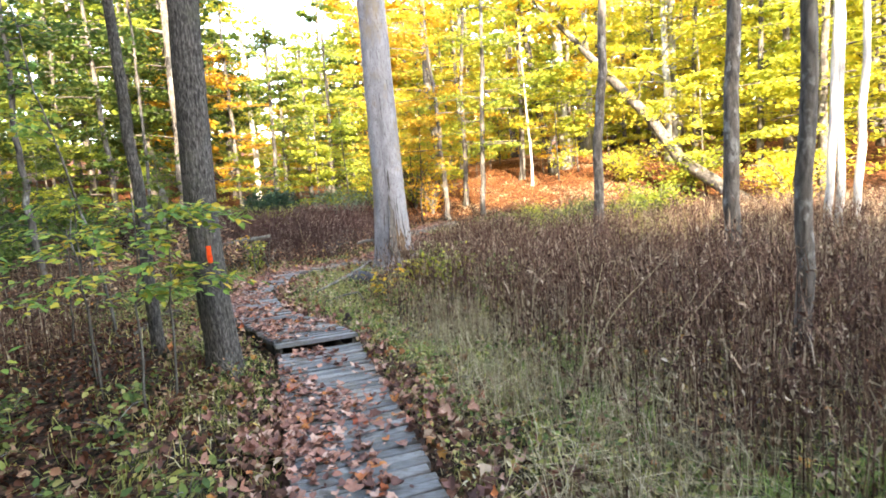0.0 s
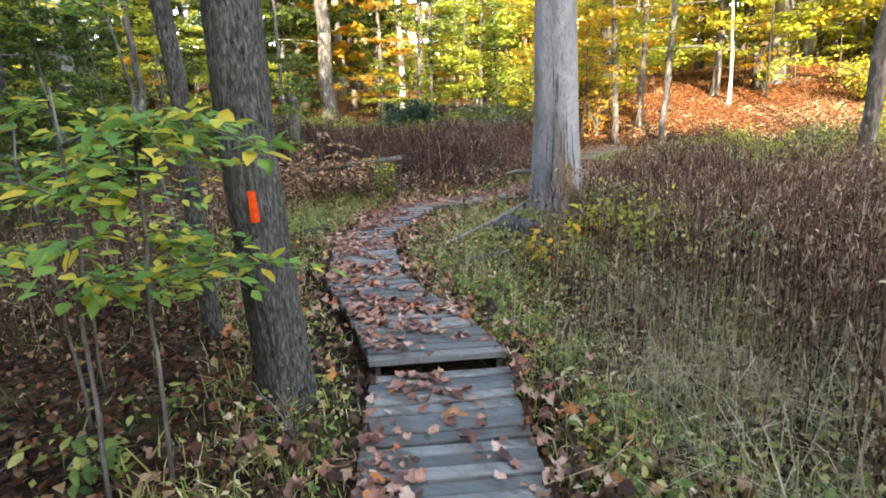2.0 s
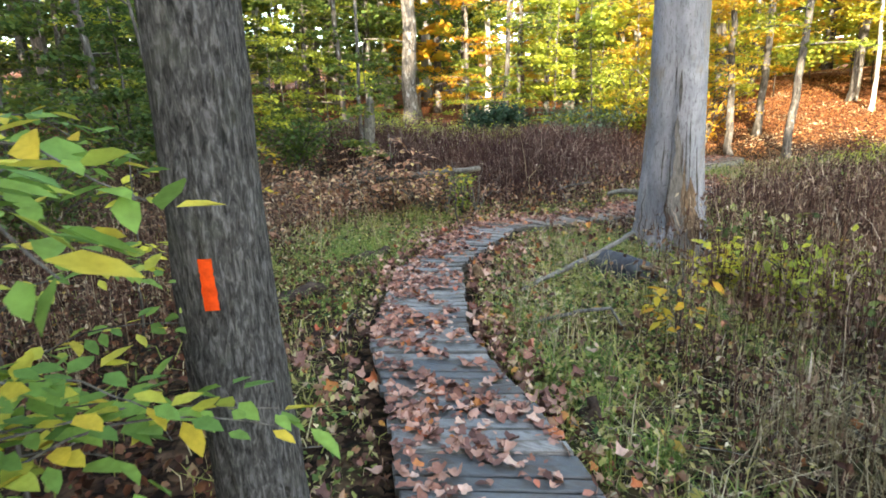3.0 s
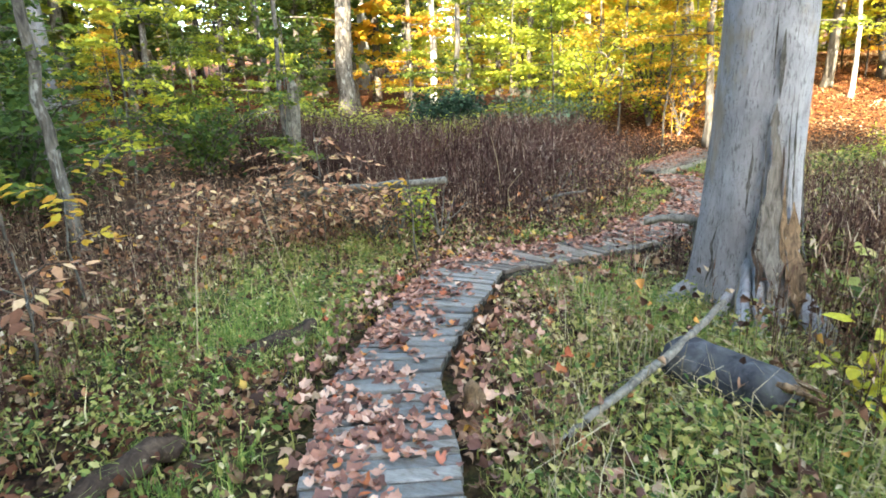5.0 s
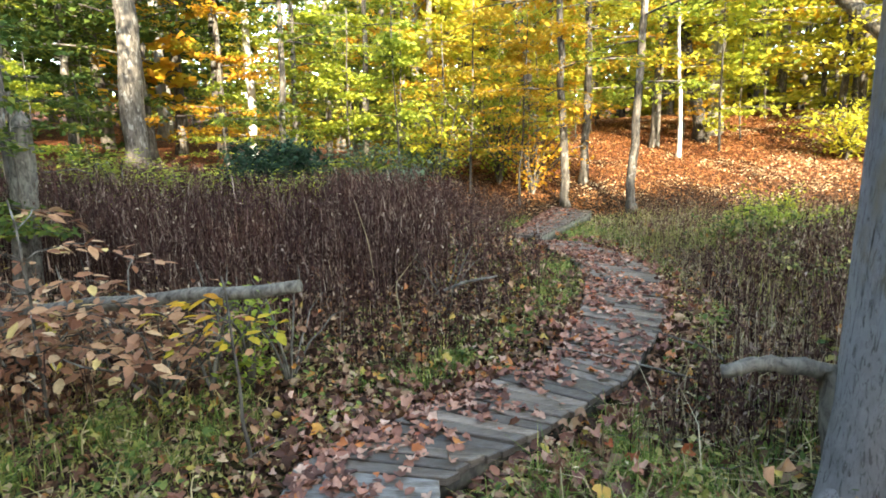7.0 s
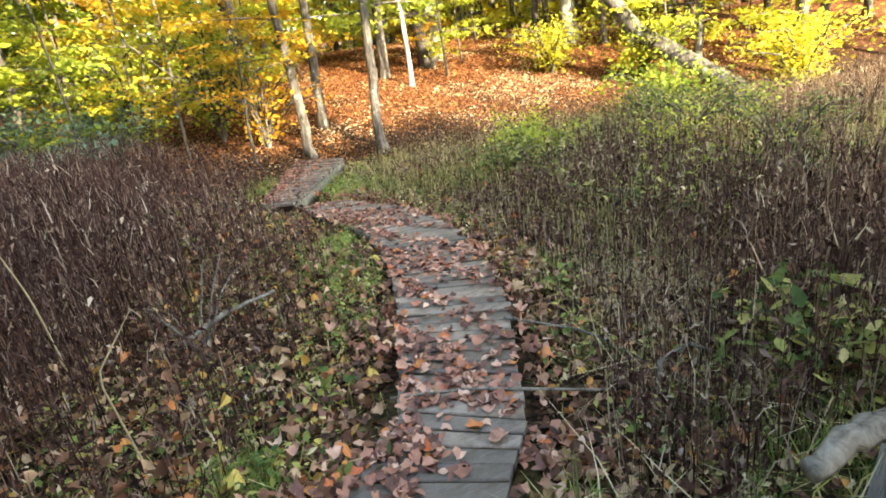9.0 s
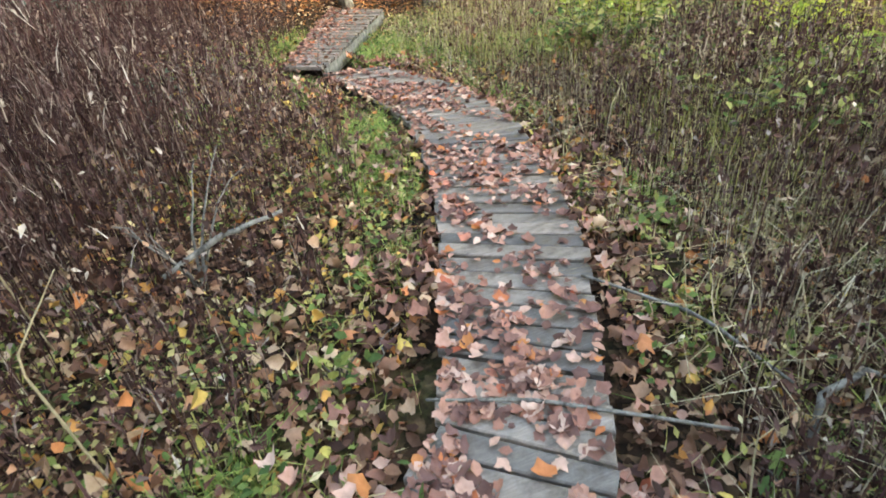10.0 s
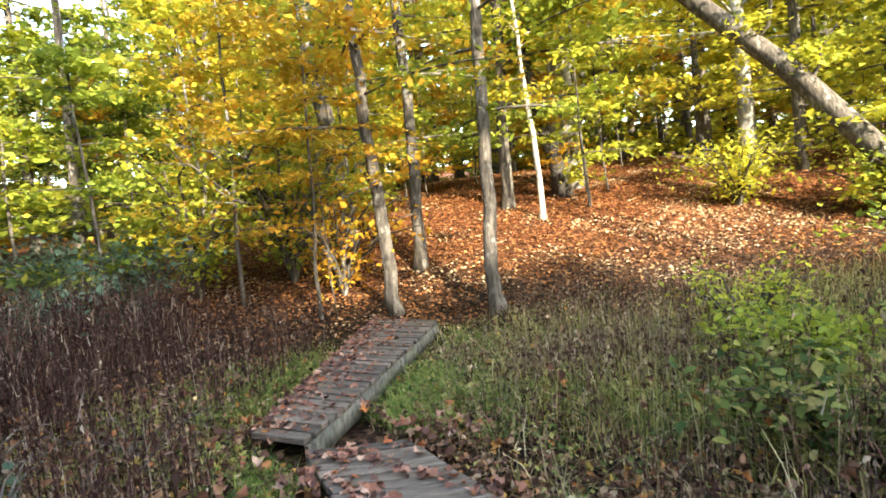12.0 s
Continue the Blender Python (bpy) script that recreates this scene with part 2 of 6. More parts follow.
# pale leaf colours, which also paint the sun's patch on the bank
HILL_PALE_SUN = leaf_material("fallen_leaves_pale_sun", [(0.0, (0.30, 0.17, 0.08)), (0.5, (0.58, 0.42, 0.26)), (1.0, (0.72, 0.59, 0.42))], 0.12)
# redder litter colours, darkened to stand in for the shade of the trees
RED_SHADE_LEAF = leaf_material("fallen_leaves_red_shade", [(0.0, (0.02, 0.009, 0.006)), (0.4, (0.075, 0.027, 0.015)), (0.75, (0.145, 0.055, 0.03)), (0.92, (0.23, 0.115, 0.065)), (1.0, (0.42, 0.28, 0.16))], 0.1)
WEED = leaf_material("dead_weeds_brown", [(0.0, (0.036, 0.017, 0.013)), (0.45, (0.10, 0.052, 0.038)), (0.76, (0.21, 0.125, 0.088)), (0.9, (0.38, 0.28, 0.19)), (1.0, (0.56, 0.46, 0.34))], 0.1, 0.9)
WEED_DARK = leaf_material("dead_weeds_dark", [(0.0, (0.022, 0.009, 0.008)), (0.5, (0.058, 0.027, 0.023)), (0.78, (0.115, 0.064, 0.053)), (0.93, (0.22, 0.16, 0.13)), (1.0, (0.46, 0.38, 0.31))], 0.1, 0.9)
STRAW = leaf_material("dry_straw", [(0.0, (0.15, 0.115, 0.065)), (0.5, (0.33, 0.265, 0.155)), (1.0, (0.54, 0.46, 0.31))], 0.2, 0.8)
GRASS = leaf_material("meadow_grass", [(0.0, (0.078, 0.117, 0.029)), (0.3, (0.273, 0.305, 0.078)), (0.6, (0.494, 0.468, 0.143)), (0.8, (0.624, 0.507, 0.234)), (1.0, (0.78, 0.663, 0.416))], 0.4)
LUSH = leaf_material("lush_grass", [(0.0, (0.08, 0.152, 0.041)), (0.6, (0.203, 0.304, 0.072)), (1.0, (0.435, 0.464, 0.145))], 0.3)
MATTED = leaf_material("matted_herbage", [(0.0, (0.042, 0.036, 0.017)), (0.3, (0.144, 0.132, 0.048)), (0.55, (0.336, 0.318, 0.102)), (0.75, (0.492, 0.396, 0.18)), (0.9, (0.648, 0.54, 0.324)), (1.0, (0.72, 0.624, 0.432))], 0.3)
HERB = leaf_material("low_herbs_green", [(0.0, (0.045, 0.085, 0.028)), (0.45, (0.16, 0.215, 0.06)), (0.8, (0.34, 0.33, 0.10)), (1.0, (0.48, 0.40, 0.18))], 0.35)

# ---- mesh tools ----


def mesh_of(name, verts, faces, mat, smooth=False):
    """A mesh from arrays: faces is a list of (n, 3) or (n, 4) index arrays."""
    me = bpy.data.meshes.new(name)
    verts = np.asarray(verts, np.float32)
    me.vertices.add(len(verts))
    me.vertices.foreach_set("co", verts.ravel())
    idx = np.concatenate([np.asarray(f, np.int32).ravel() for f in faces])
    tot = np.concatenate([np.full(len(f), np.asarray(f).shape[1], np.int32) for f in faces])
    me.loops.add(len(idx))
    me.loops.foreach_set("vertex_index", idx)
    me.polygons.add(len(tot))
    me.polygons.foreach_set("loop_start", np.concatenate([[0], np.cumsum(tot)[:-1]]).astype(np.int32))
    me.polygons.foreach_set("loop_total", tot)
    if smooth:
        me.polygons.foreach_set("use_smooth", np.ones(len(tot), bool))
    me.materials.append(mat)
    me.update(calc_edges=True)
    return me


def part(name, me, parent, label=""):
    ob = new(name, me)
    ob.parent = parent
    return tagged(ob, label)


def thing(name, label, category, group="", at=(0, 0, 0)):
    ob = new(name)
    ob.empty_display_size = 0.1
    ob.location = at
    return tagged(ob, label, category, group)


def stuff(name, verts, faces, mat, label, category):
    return tagged(new(name, mesh_of(name, verts, faces, mat)), label, category, kind="stuff")


def tube(pts, radii, sides=10, lumps=0.0, seed=0, flare=0.0, caps=True, reach=1.1, ridge=0.0):
    """A tapered tube round a line of points, with lumpy skin and, at its foot, root buttresses."""
    pts, radii = np.asarray(pts, float), np.asarray(radii, float)
    r = np.random.default_rng(seed)
    n = len(pts)
    tang = np.gradient(pts, axis=0)
    tang /= np.linalg.norm(tang, axis=1)[:, None] + 1e-9
    ref = np.array([1.0, 0.13, 0.07]) if abs(tang[:, 0]).max() < 0.8 else np.array([0.1, 0.2, 1.0])
    u = np.cross(tang, ref)
    u /= np.linalg.norm(u, axis=1)[:, None]
    w = np.cross(tang, u)
    a = np.linspace(0, 2 * np.pi, sides, endpoint=False)
    ph = r.uniform(0, 6.28, 6)
    s = np.linspace(0, 1, n)
    wob = 1 + lumps * (np.sin(2 * a[None] + ph[0] + 3 * s[:, None]) * 0.5 + np.sin(3 * a[None] + ph[1] - 5 * s[:, None]) * 0.35 + np.sin(5 * a[None] + ph[2] + 9 * s[:, None]) * 0.3)
    if ridge:
        for q, f in enumerate((17, 23, 29)):
            wob = wob + ridge * np.sin(f * a[None] + ph[q] + 2.5 * np.sin(s[:, None] * (37 + 11 * q) + ph[q + 1])) * (0.6 + 0.4 * np.sin(s[:, None] * 61 + 5 * a[None]))
    if flare:
        foot = np.exp(-(pts[:, 2] - pts[0, 2]) / (radii[0] * reach))[:, None]
        wob = wob + flare * foot * (0.45 + 0.9 * np.maximum(0, np.sin(4 * a[None] + ph[3]) * 0.6 + np.sin(3 * a[None] + ph[4]) * 0.5))
    ring = pts[:, None] + radii[:, None, None] * wob[..., None] * (np.cos(a)[None, :, None] * u[:, None] + np.sin(a)[None, :, None] * w[:, None])
    verts = ring.reshape(-1, 3)
    i, j = np.meshgrid(np.arange(n - 1), np.arange(sides), indexing="ij")
    k = (j + 1) % sides
    quads = np.stack([i * sides + j, i * sides + k, (i + 1) * sides + k, (i + 1) * sides + j], -1).reshape(-1, 4)
    faces = [quads]
    if caps:
        c = len(verts)
        verts = np.vstack([verts, pts[:1], pts[-1:]])
        jj = np.arange(sides)
        kk = (jj + 1) % sides
        faces.append(np.vstack([np.stack([np.full(sides, c), kk, jj], 1), np.stack([np.full(sides, c + 1), (n - 1) * sides + jj, (n - 1) * sides + kk], 1)]))
    return verts, faces


def join(pieces):
    verts, faces, base = [], [], 0
    for v, fs in pieces:
        verts.append(v)
        faces += [np.asarray(f) + base for f in fs]
        base += len(v)
    return np.vstack(verts), faces


def turns(yaw, tilt, roll):
    """Rotation matrices for many leaves at once."""
    cy, sy, ct, st, cr, sr = np.cos(yaw), np.sin(yaw), np.cos(tilt), np.sin(tilt), np.cos(roll), np.sin(roll)
    o, e = np.zeros_like(cy), np.ones_like(cy)
    z = np.stack([cy, -sy, o, sy, cy, o, o, o, e], -1).reshape(-1, 3, 3)
    x = np.stack([e, o, o, o, ct, -st, o, st, ct], -1).reshape(-1, 3, 3)
    y = np.stack([cr, o, sr, o, e, o, -sr, o, cr], -1).reshape(-1, 3, 3)
    return z @ x @ y


def scatter(shape, tris, pos, size, yaw, tilt, roll):
    """Many copies of one leaf shape, as one mesh's arrays."""
    rot = turns(yaw, tilt, roll)
    v = np.einsum("nij,kj->nki", rot, shape) * size[:, None, None] + pos[:, None]
    k = len(shape)
    f = (tris[None] + (np.arange(len(pos)) * k)[:, None, None]).reshape(-1, tris.shape[1])
    return v.reshape(-1, 3), [f]


OVAL = np.array([[0, 0, 0], [0.28, 0.35, 0.05], [0.2, 0.75, 0.03], [0, 1.05, -0.06], [-0.2, 0.75, 0.03], [-0.28, 0.35, 0.05], [0, 0.5, -0.03]])
OVAL_F = np.array([[0, 1, 6], [1, 2, 6], [2, 3, 6], [3, 4, 6], [4, 5, 6], [5, 0, 6]])
DIAMOND = np.array([[0, -0.5, 0], [0.36, 0, 0.1], [0, 0.55, 0], [-0.36, 0, 0.1]])
DIAMOND_F = np.array([[0, 1, 2], [0, 2, 3]])


def lobed(points, deep, curl):
    """A lobed leaf, slightly curled."""
    a = np.linspace(0, 2 * np.pi, points * 2, endpoint=False) - np.pi / 2
    rad = np.where(np.arange(points * 2) % 2 == 0, 0.55, 0.55 * deep)
    rad[0] = 0.2
    rim = np.stack([np.cos(a) * rad, np.sin(a) * rad, curl * (rad ** 2) * (1 + 0.6 * np.sin(2 * a))], 1)
    shape = np.vstack([rim, [[0, 0, -0.02]]])
    n = points * 2
    i = np.arange(n)
    return shape, np.stack([i, (i + 1) % n, np.full(n, n)], 1)


def ribbons(base, lean, length, width, yaw, bend):
    """Blades and stems: tapered strips of three points that bow over."""
    n = len(base)
    d = np.stack([np.cos(yaw), np.sin(yaw), np.zeros(n)], 1)
    side = np.stack([-np.sin(yaw), np.cos(yaw), np.zeros(n)], 1) * width[:, None]
    up = np.array([0, 0, 1.0])
    mid = base + d * (lean * length * 0.5)[:, None] + up * (length * 0.55)[:, None]
    tip = base + d * (lean * length + bend * length)[:, None] + up * (length * (1 - 0.5 * np.abs(bend)))[:, None]
    v = np.stack([base - side, base + side, mid - side * 0.7, mid + side * 0.7, tip], 1).reshape(-1, 3)
    o = (np.arange(n) * 5)[:, None]
    return v, [o + np.array([[0, 1, 3, 2]]), o + np.array([[2, 3, 4]])]


# ---- the lie of the land ----
LEFT = [(1.30, -2.4), (0.38, 0.0), (-0.76, 2.92), (-1.17, 3.96), (-1.83, 5.65), (-2.44, 6.47), (-3.03, 7.16), (-3.55, 8.2), (-3.93, 9.0), (-4.05, 9.7), (-4.22, 10.7), (-4.28, 11.72), (-3.54, 12.5), (-2.71, 13.3), (-2.25, 14.5), (-1.98, 15.4), (-1.74, 16.6), (-1.86, 18.0), (-2.12, 19.1), (-2.5, 19.9), (-1.15, 23.6)]
RIGHT = [(2.15, -2.1), (1.20, 0.3), (0.12, 2.95), (-0.33, 4.25), (-1.0, 6.0), (-1.54, 6.65), (-2.43, 7.6), (-2.82, 8.4), (-3.3, 9.3), (-3.4, 9.75), (-3.45, 10.5), (-3.5, 11.6), (-2.9, 12.12), (-2.22, 12.86), (-1.55, 14.05), (-1.17, 15.0), (-0.88, 16.3), (-0.86, 17.5), (-1.35, 18.95), (-1.75, 19.6), (-0.3, 22.65)]
MIDDLE = (np.array(LEFT) + np.array(RIGHT)) / 2


def along(line, s):
    line = np.array(line)
    d = np.concatenate([[0], np.cumsum(np.hypot(*np.diff(line, axis=0).T))])
    return np.stack([np.interp(s * d[-1], d, line[:, c]) for c in range(2)], -1)


def off_path(x, y):
    """Signed distance to the boardwalk's middle line: positive on its right-hand side."""
    p = np.stack([np.asarray(x, float), np.asarray(y, float)], -1)
    best, sign = np.full(p.shape[:-1], 1e9), np.ones(p.shape[:-1])
    for a, b in zip(MIDDLE[:-1], MIDDLE[1:]):
        d = b - a
        t = np.clip(((p - a) @ d) / (d @ d), 0, 1)
        q = p - a - t[..., None] * d
        dist = np.hypot(q[..., 0], q[..., 1])
        s = np.sign(q[..., 0] * d[1] - q[..., 1] * d[0])
        near = dist < best
        best, sign = np.where(near, dist, best), np.where(near, s, sign)
    return best * sign


def lumpy(x, y):
    return 0.5 * np.sin(x * 0.9 + 1.3 * np.sin(y * 0.7)) * np.sin(y * 1.1 + 0.8) + 0.3 * np.sin(x * 2.3 + y * 1.7) + 0.2 * np.sin(y * 3.1 - x * 2.6)


def land(x, y):
    """The height of the ground: a wet meadow, with a wooded bank beyond it and a gentle rise on the left."""
    x, y = np.asarray(x, float), np.asarray(y, float)
    d = np.maximum(0, y - (22.3 - 0.12 * np.clip(x, -40, 40)))
    bank = 3.8 * (1 - np.exp(-(d / 7.5) ** 1.35)) * (0.45 + 0.55 / (1 + np.exp(-(x + 4) / 3.0)))
    rise = 0.10 * np.maximum(0, -x - 8.5) ** 1.1
    far_rise = 0.13 * np.clip(np.hypot(x, y - 10) - 58, 0, 130)
    return -0.14 + far_rise + bank + np.minimum(rise, 3.0) + 0.05 * lumpy(x, y) * np.clip(np.abs(off_path(x, y)) - 0.4, 0, 1)


def build_ground():
    g = np.concatenate([-np.geomspace(40, 400, 14)[::-1], np.linspace(-30, 30, 161), np.geomspace(40, 400, 14)])
    X, Y = np.meshgrid(g, g + 12, indexing="ij")
    Z = land(X, Y)
    n = len(g)
    i, j = np.meshgrid(np.arange(n - 1), np.arange(n - 1), indexing="ij")
    q = np.stack([i * n + j, (i + 1) * n + j, (i + 1) * n + j + 1, i * n + j + 1], -1).reshape(-1, 4)
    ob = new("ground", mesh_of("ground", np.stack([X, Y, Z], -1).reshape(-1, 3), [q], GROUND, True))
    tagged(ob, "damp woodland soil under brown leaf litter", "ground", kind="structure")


build_ground()


# ---- trees ----


def trunk_line(height, lean=(0, 0), wander=0.15, n=14, seed=0):
    r = np.random.default_rng(seed)
    s = np.linspace(0, 1, n) ** 1.25
    k = np.cumsum(r.normal(0, wander / n, (n, 2)), 0)
    return np.stack([lean[0] * s * height + k[:, 0] * height * 0.25, lean[1] * s * height + k[:, 1] * height * 0.25, s * height], 1)


def limbs(line, radius, h0, h1, count, reach, rise, seed):
    """Limbs that leave the trunk between two heights."""
    r = np.random.default_rng(seed)
    out = []
    for _ in range(count):
        z = r.uniform(h0, h1)
        p = np.array([np.interp(z, line[:, 2], line[:, c]) for c in range(3)])
        a, ln = r.uniform(0, 6.283), reach * r.uniform(0.6, 1.1) * (1.1 - 0.55 * (z - h0) / max(h1 - h0, 0.1))
        t = np.linspace(0, 1, 6)[:, None]
        d = np.array([math.cos(a), math.sin(a), 0])
        bow = np.array([-d[1], d[0], 0]) * r.normal(0, 0.15)
        pts = p + d * ln * t + bow * ln * t ** 2 + np.array([0, 0, 1.0]) * ln * (rise * t - 0.15 * t ** 2) * r.uniform(0.6, 1.3)
        out.append((pts, ln))
    return out


def crown_on(boughs, count, size, seed, sheet=0.075, spread=0.45):
    """Leaves in flat, ragged sprays along the boughs."""
    r = np.random.default_rng(seed)
    pos = []
    per = max(1, count // len(boughs))
    for pts, ln in boughs:
        twigs = r.integers(5, 9)
        for _ in range(twigs):
            t0 = r.uniform(0.15, 1.0)
            p = np.array([np.interp(t0 * 5, np.arange(6), pts[:, c]) for c in range(3)])
            a = r.uniform(0, 6.283)
            tl = ln * spread * r.uniform(0.4, 1.0)
            k = max(1, per // twigs)
            t = r.uniform(0, 1, k) ** 0.7
            q = p + np.stack([np.cos(a) * t * tl, np.sin(a) * t * tl, -0.22 * t ** 2 * tl], 1)
            q += r.normal(0, 1, (k, 3)) * np.array([0.16 * tl + 0.08, 0.16 * tl + 0.08, sheet * (0.5 + 0.5 * tl)])
            pos.append(q)
    pos = np.vstack(pos)
    n = len(pos)
    return scatter(DIAMOND, DIAMOND_F, pos, size * r.uniform(0.6, 1.25, n), r.uniform(0, 6.283, n), r.normal(0, 0.45, n), r.normal(0, 0.45, n))


def make_tree(name, label, at, height, radius, bark, lean=(0, 0), crown=None, leaf=None, branch=None, flare=0.5, sides=12, seed=1, wander=0.15, rings=16, top=0.35, trunk_label="", group="", reach=1.1, ridge=0.0, straighten=None):
    """A tree: trunk, limbs and crown. crown: (from height, to height, limb count, reach, rise, leaf count, leaf size)."""
    ob = thing(name, label, "tree", group, at)
    line = trunk_line(height, lean, wander, rings, seed)
    rad = radius * (1 - (1 - top) * np.linspace(0, 1, rings) ** 1.25)
    if straighten:   # the lean changes above a height
        line[:, :2] += np.outer(np.log1p(np.exp((line[:, 2] - straighten[2]) * 3)) / 3, straighten[:2])
    line[0, 2] -= 0.12
    part("trunk", mesh_of("trunk", *tube(line, rad, sides, 0.07, seed, flare, reach=reach, ridge=ridge), bark, True), ob, trunk_label)
    if crown:
        h0, h1, count, reach, rise, leaves, size = crown
        boughs = limbs(line, radius, h0, h1, count, reach, rise, seed + 5)
        wood = [tube(p, np.linspace(max(radius * 0.28, 0.012), max(radius * 0.05, 0.004), len(p)), 4, 0, i, caps=False) for i, (p, _) in enumerate(boughs)]
        tagged(part("branching", mesh_of("branching", *join(wood), bark, True), ob), kind="stuff")
        if leaves:
            tagged(part("crown", mesh_of("crown", *crown_on(boughs, leaves, size, seed + 9), leaf), ob), kind="stuff")
    return ob


def place(x, y, turn=0.0, size=1.0):
    return Matrix.Translation((x, y, float(land(x, y)))) @ Matrix.Rotation(turn, 4, "Z") @ Matrix.Diagonal((size, size, size, 1))


def ground_at(x, y):
    return (x, y, float(land(x, y)))


# The marked tree beside the walk, and the great grey tree
marked = make_tree("marked_tree", "dark furrowed tree trunk with an orange trail blaze", ground_at(-2.29, 5.40), 16, 0.167, BARK_DARK, (-0.045, -0.012), (9, 15, 14, 2.6, 0.35, 900, 0.20), GREEN, flare=0.55, sides=120, seed=11, rings=150, wander=0.05, ridge=0.022, straighten=(0.085, 0.0, 1.5))
grey = make_tree("grey_tree", "large pale grey weathered tree trunk with split bark", ground_at(-1.34, 11.42), 18, 0.325, BARK_GREY, (-0.012, 0.0), (12, 17, 10, 3.0, 0.4, 500, 0.22), LIME, flare=0.62, reach=2.3, sides=96, seed=23, rings=130, wander=0.03, top=0.45, ridge=0.005)

# ---- the forest ----
LOOKS = [("yellow", YELLOW), ("orange", ORANGE), ("yellow_green", LIME), ("green", GREEN)]
KIND_LABEL = {"yellow": "forest tree with bright yellow autumn leaves", "orange": "forest tree with orange and gold autumn leaves", "yellow_green": "forest tree with yellow-green turning leaves", "green": "forest tree with green leaves"}
low, tall, young, far = {}, {}, {}, {}
for i, (key, leafmat) in enumerate(LOOKS):
    low[key] = [make_tree("forest_tree", KIND_LABEL[key], (0, 300 + 10 * i, -60), 12 + s, 0.14 + 0.03 * s, BARK_FOREST, (0.02, 0.01), (1.6, 11, 30, 3.3, 0.15, 4400, 0.195), leafmat, seed=40 + i * 7 + s, group="forest trees") for s in range(2)]
    tall[key] = [make_tree("forest_tree", KIND_LABEL[key], (20, 300 + 10 * i, -60), 23 + s, 0.24, BARK_FOREST if s == 0 else BARK_PALE, (0.0, 0.015), (7, 22, 32, 4.4, 0.3, 4600, 0.27), leafmat, seed=80 + i * 7 + s, group="forest trees") for s in range(2)]
    # also copied as the unseen shade trees behind the walk
    far[key] = [make_tree("far_tree", KIND_LABEL[key].replace("forest tree", "distant tree"), (60, 300 + 10 * i, -60), 15 + s, 0.2, BARK_FOREST, (0.0, 0.01), (0.6, 15, 20, 4.2, 0.2, 1300, 0.46), leafmat, seed=160 + i * 7 + s, sides=8, group="distant trees") for s in range(2)]
    young[key] = [make_tree("young_tree", KIND_LABEL[key].replace("forest tree", "slender young tree"), (40, 300 + 10 * i, -60), 5, 0.035, BARK_FOREST, (0.03, 0.02), (0.6, 4.8, 18, 1.5, 0.15, 1700, 0.14), leafmat, seed=120 + i * 7 + s, sides=7, group="young trees") for s in range(2)]


def look_for(x, y, r):
    """Which colour a tree has: green on the left, orange straight on, yellow on the right."""
    a = math.degrees(math.atan2(-(x + 1.5), y - 8))   # to the left of straight ahead
    if y < 4 or a > 62:
        w = (0.01, 0.03, 0.12, 0.84)
    elif a > 32:
        w = (0.08, 0.06, 0.30, 0.56)
    elif a > 10:
        w = (0.24, 0.15, 0.40, 0.21)
    elif a > -25:
        w = (0.42, 0.24, 0.31, 0.03)
    else:
        w = (0.62, 0.10, 0.26, 0.02)
    return LOOKS[int(r.choice(4, p=w))][0]


# open lines between the stems: from, to, half width
OPEN_LINES = [((-2.5, 7.0), (-7.3, 20.2), 1.7), ((-2.5, 7.0), (-12.9, 24.4), 0.9), ((-2.0, 6.0), (-11.8, 30.5), 0.6)]


def in_line(x, y, a, b, half):
    d = Vector(b) - Vector(a)
    p = Vector((x, y)) - Vector(a)
    t = p.dot(d) / d.length
    return 2 < t < d.length + 0.5 and abs(p.cross(d)) / d.length < half


def plant(bank, n, region, clear, seed, s0, s1):
    """Trees spread over a region, none on the walk or nearer than clear to another."""
    r = np.random.default_rng(seed)
    spots, tries = [], 0
    while len(spots) < n and tries < n * 60:
        tries += 1
        x, y = region(r)
        if any((x - a) ** 2 + (y - b) ** 2 < clear ** 2 for a, b in spots) or abs(float(off_path(x, y))) < 4:
            continue
        spots.append((x, y))
        gap = 17 < math.degrees(math.atan2(-(x + 2), y - 8)) < 26 and y > 26   # a clearing that shows the sky
        if gap and bank is tall:
            continue
        proto = bank[look_for(x, y, r)][int(r.integers(0, 2))]
        turn, size = r.uniform(0, 6.283), r.uniform(s0, s1) * (0.82 if gap else 1.0)
        if bank in (low, tall) and y > 20 and 15 < math.degrees(math.atan2(-(x + 1.8), y - 15)) < 29:
            size *= 0.7   # lower trees where the sky shows
        if bank is young and math.hypot(x + 8.3, y - 13.6) < 1.3:
            continue
        if any(in_line(x, y, *v) for v in OPEN_LINES) and (bank in (low, young) or y > 19):
            continue
        if bank in (low, young) and 2.3 < x < 8.5 and 21 < y < 26.8:   # the open sunlit foot of the bank
            continue
        copy_thing(proto, place(x, y, turn, size))


def polar(a0, a1, r0, r1):
    """A region by bearing to the left of straight ahead, seen from the middle of the walk."""
    def pick(r):
        a, d = radians(r.uniform(a0, a1)), math.sqrt(r.uniform(r0 ** 2, r1 ** 2))
        return -1.5 - d * math.sin(a), 8 + d * math.cos(a)
    return pick


